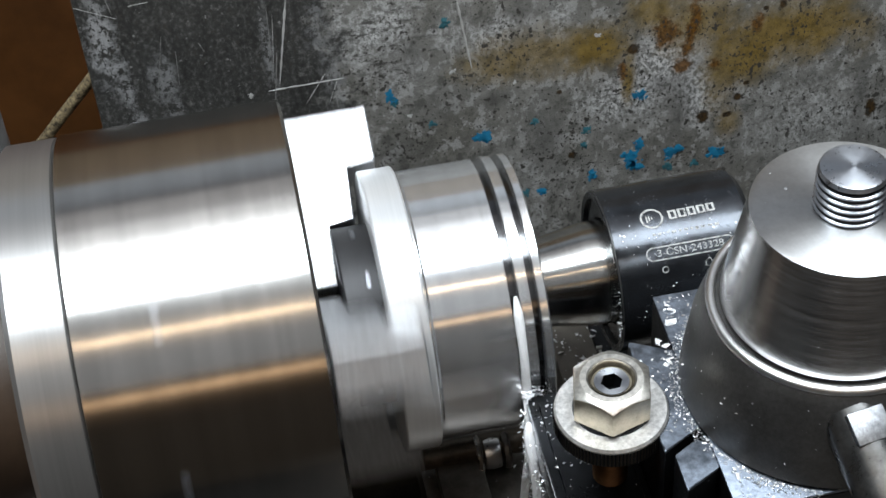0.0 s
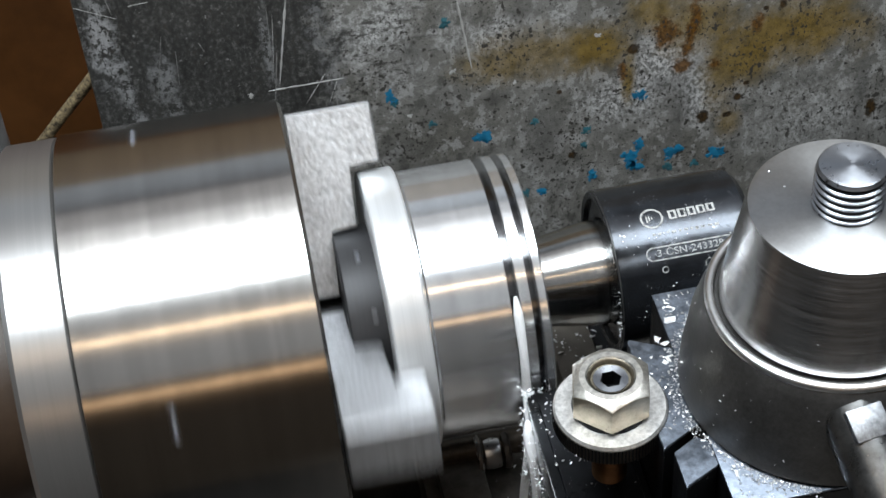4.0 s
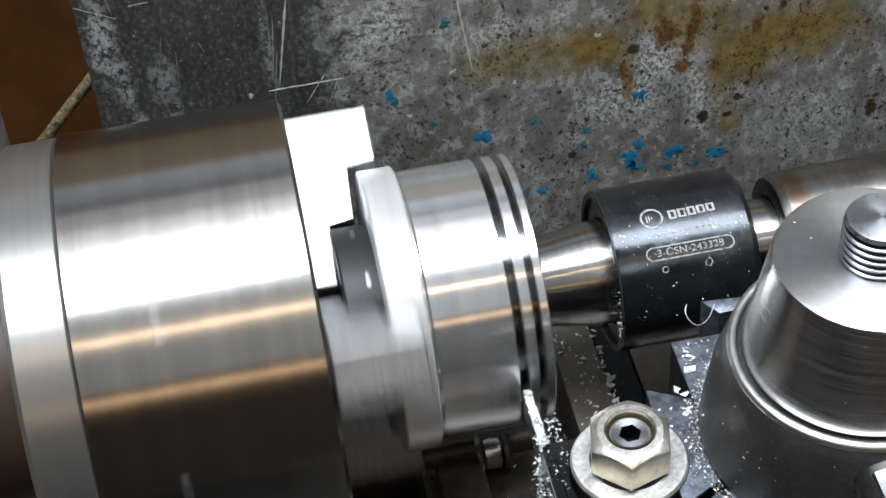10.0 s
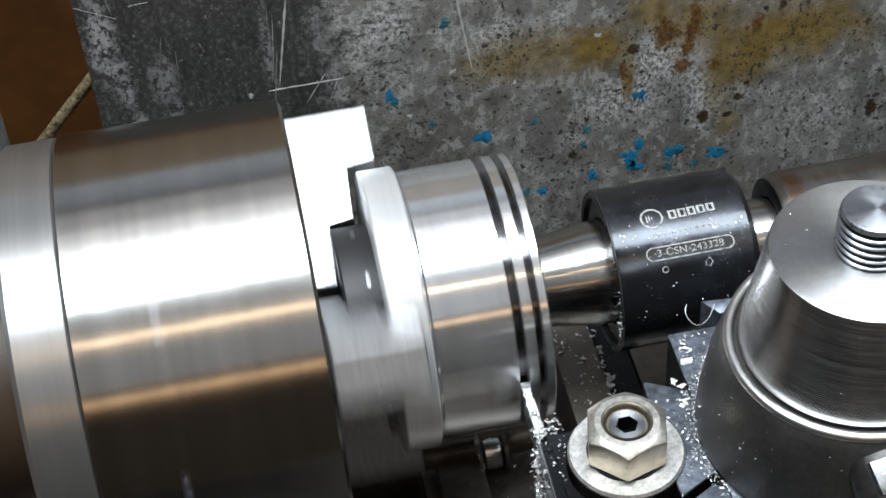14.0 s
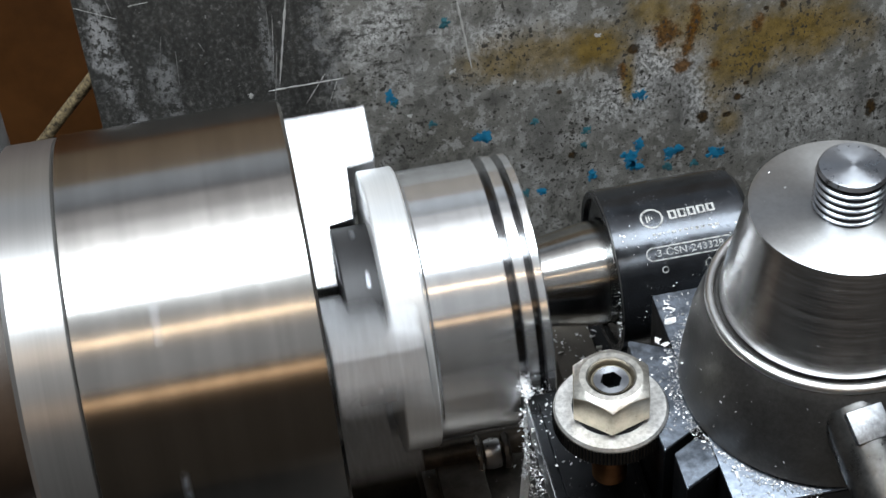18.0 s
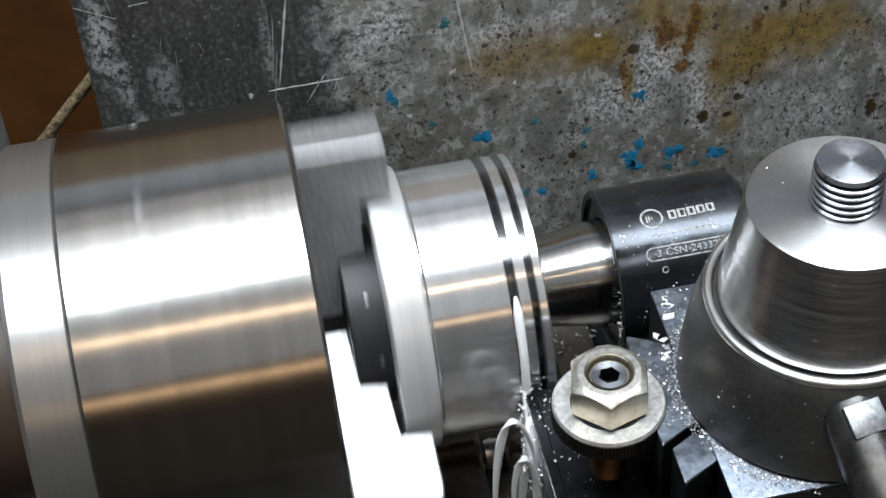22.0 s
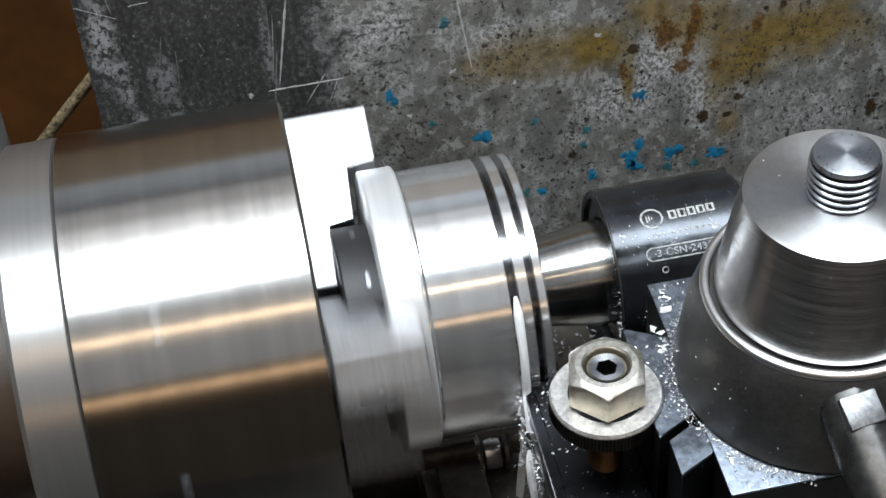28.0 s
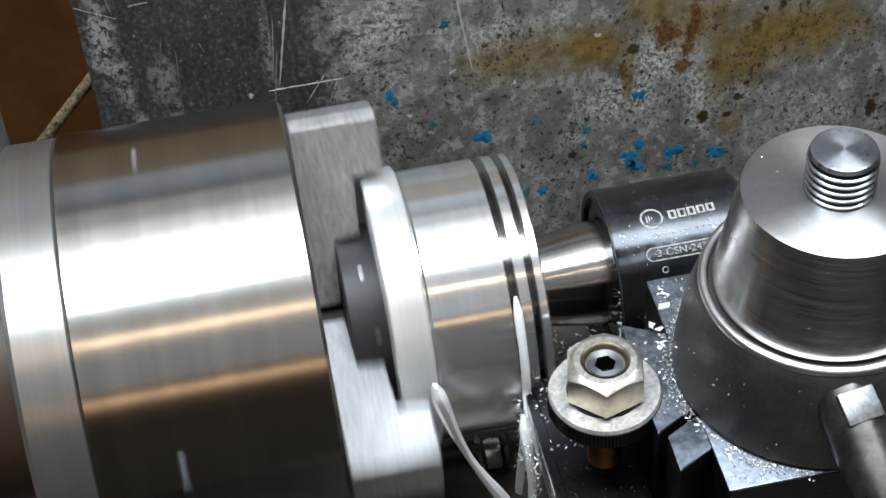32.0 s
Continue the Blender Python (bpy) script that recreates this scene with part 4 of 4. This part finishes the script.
solid("swarf", CENTRE_SWARF, M_CHIP, "tiny chips stuck to the live centre", "swarf", kind="stuff")


def ribbon(name, pts, w, label, flat=0.22, wave=0.25):
    """A curled flat chip along a smoothed line of points."""
    line = [Vector(p) for p in pts]
    for _ in range(3):
        nxt = [line[0]]
        for a, c in zip(line, line[1:]):
            nxt += [a * 0.75 + c * 0.25, a * 0.25 + c * 0.75]
        line = nxt + [line[-1]]
    return solid(name, tube(line, lambda u: w * (1 - wave + wave * math.sin(9 * u)) * min(1.0, 0.25 + 5 * u), 8, flat), M_CHIP, label, "swarf")


CUT_CHIP = ribbon("chip_ribbon", [(0.0642, -0.0328, 0.0016), (0.0642, -0.0400, 0.0012), (0.0642, -0.0500, 0.0012), (0.0638, -0.0515, 0.0005), (0.0622, -0.0540, -0.012), (0.0622, -0.0555, -0.026), (0.0616, -0.0540, -0.040), (0.0605, -0.052, -0.060)], 0.0016, "fresh white aluminium chip running off the blade")

FRESH_CHIP = ribbon("chip_strand", [(0.0640, -0.0488 * math.cos(radians(a)), 0.0488 * math.sin(radians(a))) for a in (43, 36, 30, 24, 18, 12, 6, 0)] + [(0.0636, -0.0535, -0.004), (0.0632, -0.0575, -0.010)], 0.0017, "smooth white aluminium chip rising from the groove", 0.9, 0.0)
STRIP_CHIP = ribbon("chip_strip", [(0.0618, -0.0600, -0.0020), (0.0614, -0.0665, -0.0100), (0.0618, -0.0690, -0.0180), (0.0624, -0.0700, -0.0280), (0.0622, -0.0695, -0.0380), (0.0614, -0.0685, -0.0600)], 0.0022, "smooth white aluminium chip hanging beside the tool holder", 0.9, 0.06)
ribbon("fine_chip", [(0.1215, -0.0400, 0.0190), (0.1200, -0.0425, 0.0180), (0.1215, -0.0450, 0.0150), (0.1245, -0.0462, 0.0140), (0.1275, -0.0460, 0.0165), (0.1300, -0.0435, 0.0205)], 0.00014, "fine curled aluminium chip caught on the stop block", 0.8)
LOOP_CHIP = ribbon("chip_curl", [(0.0455, -0.074, -0.055), (0.0455, -0.075, -0.018), (0.0473, -0.075, 0.005), (0.0503, -0.075, 0.0190), (0.0534, -0.075, 0.0212), (0.0569, -0.074, 0.0137), (0.0594, -0.073, 0.0014), (0.0627, -0.072, -0.0237), (0.060, -0.072, -0.050), (0.054, -0.074, -0.045), (0.0515, -0.076, -0.020), (0.0530, -0.077, -0.002), (0.0560, -0.077, 0.006), (0.0600, -0.077, -0.010), (0.0615, -0.077, -0.045)], 0.0015, "curled white aluminium chip beside the tool holder", 0.6)
BAND_CHIP = ribbon("chip_band", [(0.0300, -0.074, 0.0420), (0.0318, -0.075, 0.0330), (0.0345, -0.075, 0.0203), (0.0385, -0.075, 0.0060), (0.0430, -0.075, -0.0060), (0.0493, -0.075, -0.0201), (0.0560, -0.076, -0.040)], 0.0031, "broad white aluminium chip coming off the flange", 0.8)
ARCH_CHIP = ribbon("chip_arch", [(0.0645, -0.060, 0.030), (0.0651, -0.075, 0.0643), (0.0664, -0.075, 0.0970), (0.0692, -0.075, 0.1225), (0.0749, -0.075, 0.1335), (0.0812, -0.075, 0.1295), (0.0862, -0.075, 0.1143), (0.0899, -0.075, 0.0890), (0.0918, -0.078, 0.0622), (0.0880, -0.108, 0.0640), (0.0840, -0.113, 0.0550), (0.0800, -0.115, 0.0300), (0.0795, -0.115, 0.005)], 0.0022, "long arched white aluminium chip flung off the cut", 0.7)
SLIDE = [(0.0, 0.0), (1.0, 0.0003), (2.0, 0.0006), (3.5, 0.0009), (5.6, 0.0013), (6.0, 0.0009), (6.5, -0.0065), (7.0, -0.0160), (7.4, -0.0203), (7.6, -0.0206), (12.0, -0.0206), (13.1, -0.0206), (13.5, -0.0198), (14.0, -0.0172), (14.5, -0.0162), (16.5, -0.0060), (17.0, -0.0040), (17.5, -0.0012), (18.0, 0.0006), (18.5, 0.0014), (20.0, 0.0019), (22.0, 0.0026), (24.0, 0.0034), (25.5, 0.0041), (27.5, 0.0055), (29.0, 0.0061), (30.5, 0.0067), (32.0, 0.0074)]


# where the jaws stand at each whole second, in degrees within a third of a turn
JAWS = [57, 106, 61, 57, 80, 95, 100, 56, 101, 94, 57, 92, 57, 95, 57, 85, 100, 109, 57, 94, 100, 107, 109, 114, 56, 56, 70, 85, 57, 94, 90, 56, 92]
# about 200 turns a minute: whole thirds of a turn are added from second to second
TURN = [JAWS[0]]
for _a, _b in zip(JAWS, JAWS[1:]):
    TURN.append(TURN[-1] + 1200 + _b - _a)


def motions():
    turn = [(i / 30, pose(0, 0, 0, TURN[i // 30] + (TURN[min(i // 30 + 1, 32)] - TURN[i // 30]) * (i % 30) / 30)) for i in range(961)]
    for ob in (CHUCK, WORK, POINT):
        walk(ob, turn)
    for ob in (POST, HOLDER, POST_SWARF, POST_CHIPS, HOLD_SWARF, CUT_CHIP):
        walk(ob, [(t, pose(0, y, 0)) for t, y in SLIDE])
    # loose chips: they lie low before the cutter until the cut throws them up, then drop again
    walk(LOOP_CHIP, [(0, pose(0, -0.05, -0.16)), (21.2, pose(0, -0.05, -0.16)), (21.7, pose(-0.002, -0.004, -0.010)), (22.0, pose(0.001, 0, -0.002)), (22.5, pose(0.002, 0, 0)), (23.0, pose(0, 0, 0)), (24.0, pose(0.001, 0, 0.001)), (25.0, pose(0.002, 0, -0.002)), (25.6, pose(0.002, -0.004, -0.008)), (26.4, pose(0, -0.05, -0.16)), (32, pose(0, -0.05, -0.16))])
    low = pose(0, -0.06, -0.16)
    walk(FRESH_CHIP, [(0, pose(0, 0, 0)), (6.2, pose(0, 0, 0)), (6.5, pose(0, -0.006, -0.006)), (6.9, low), (18.2, low), (18.7, pose(0, -0.008, -0.01)), (19.0, pose(0, 0, 0)), (32, pose(0, 0, 0))])
    walk(STRIP_CHIP, [(0, pose(0, 0, 0)), (6.2, pose(0, 0.001, 0)), (6.5, pose(-0.001, -0.008, -0.006)), (6.9, low), (19.3, low), (19.7, pose(-0.004, -0.006, -0.006)), (20.0, pose(-0.001, 0.002, 0)), (24.0, pose(0.001, 0.003, 0)), (25.5, pose(0, 0.004, 0)), (28.0, pose(0.001, 0.004, -0.020)), (29.5, pose(0, 0.006, 0)), (31.0, pose(-0.003, 0.004, -0.006)), (32, pose(0, 0.007, -0.004))])
    walk(BAND_CHIP, [(0, pose(0, -0.05, -0.16)), (31.4, pose(0, -0.05, -0.16)), (31.8, pose(0.004, -0.01, -0.02)), (32, pose(0, 0, 0))])
    walk(ARCH_CHIP, [(0, pose(0.01, -0.12, -0.30)), (19.2, pose(0.01, -0.12, -0.30)), (19.7, pose(-0.004, -0.02, -0.07)), (20.0, pose(0, 0, 0)), (20.3, pose(0.01, -0.05, -0.12)), (20.6, pose(0.01, -0.12, -0.30)), (32, pose(0.01, -0.12, -0.30))])


motions()
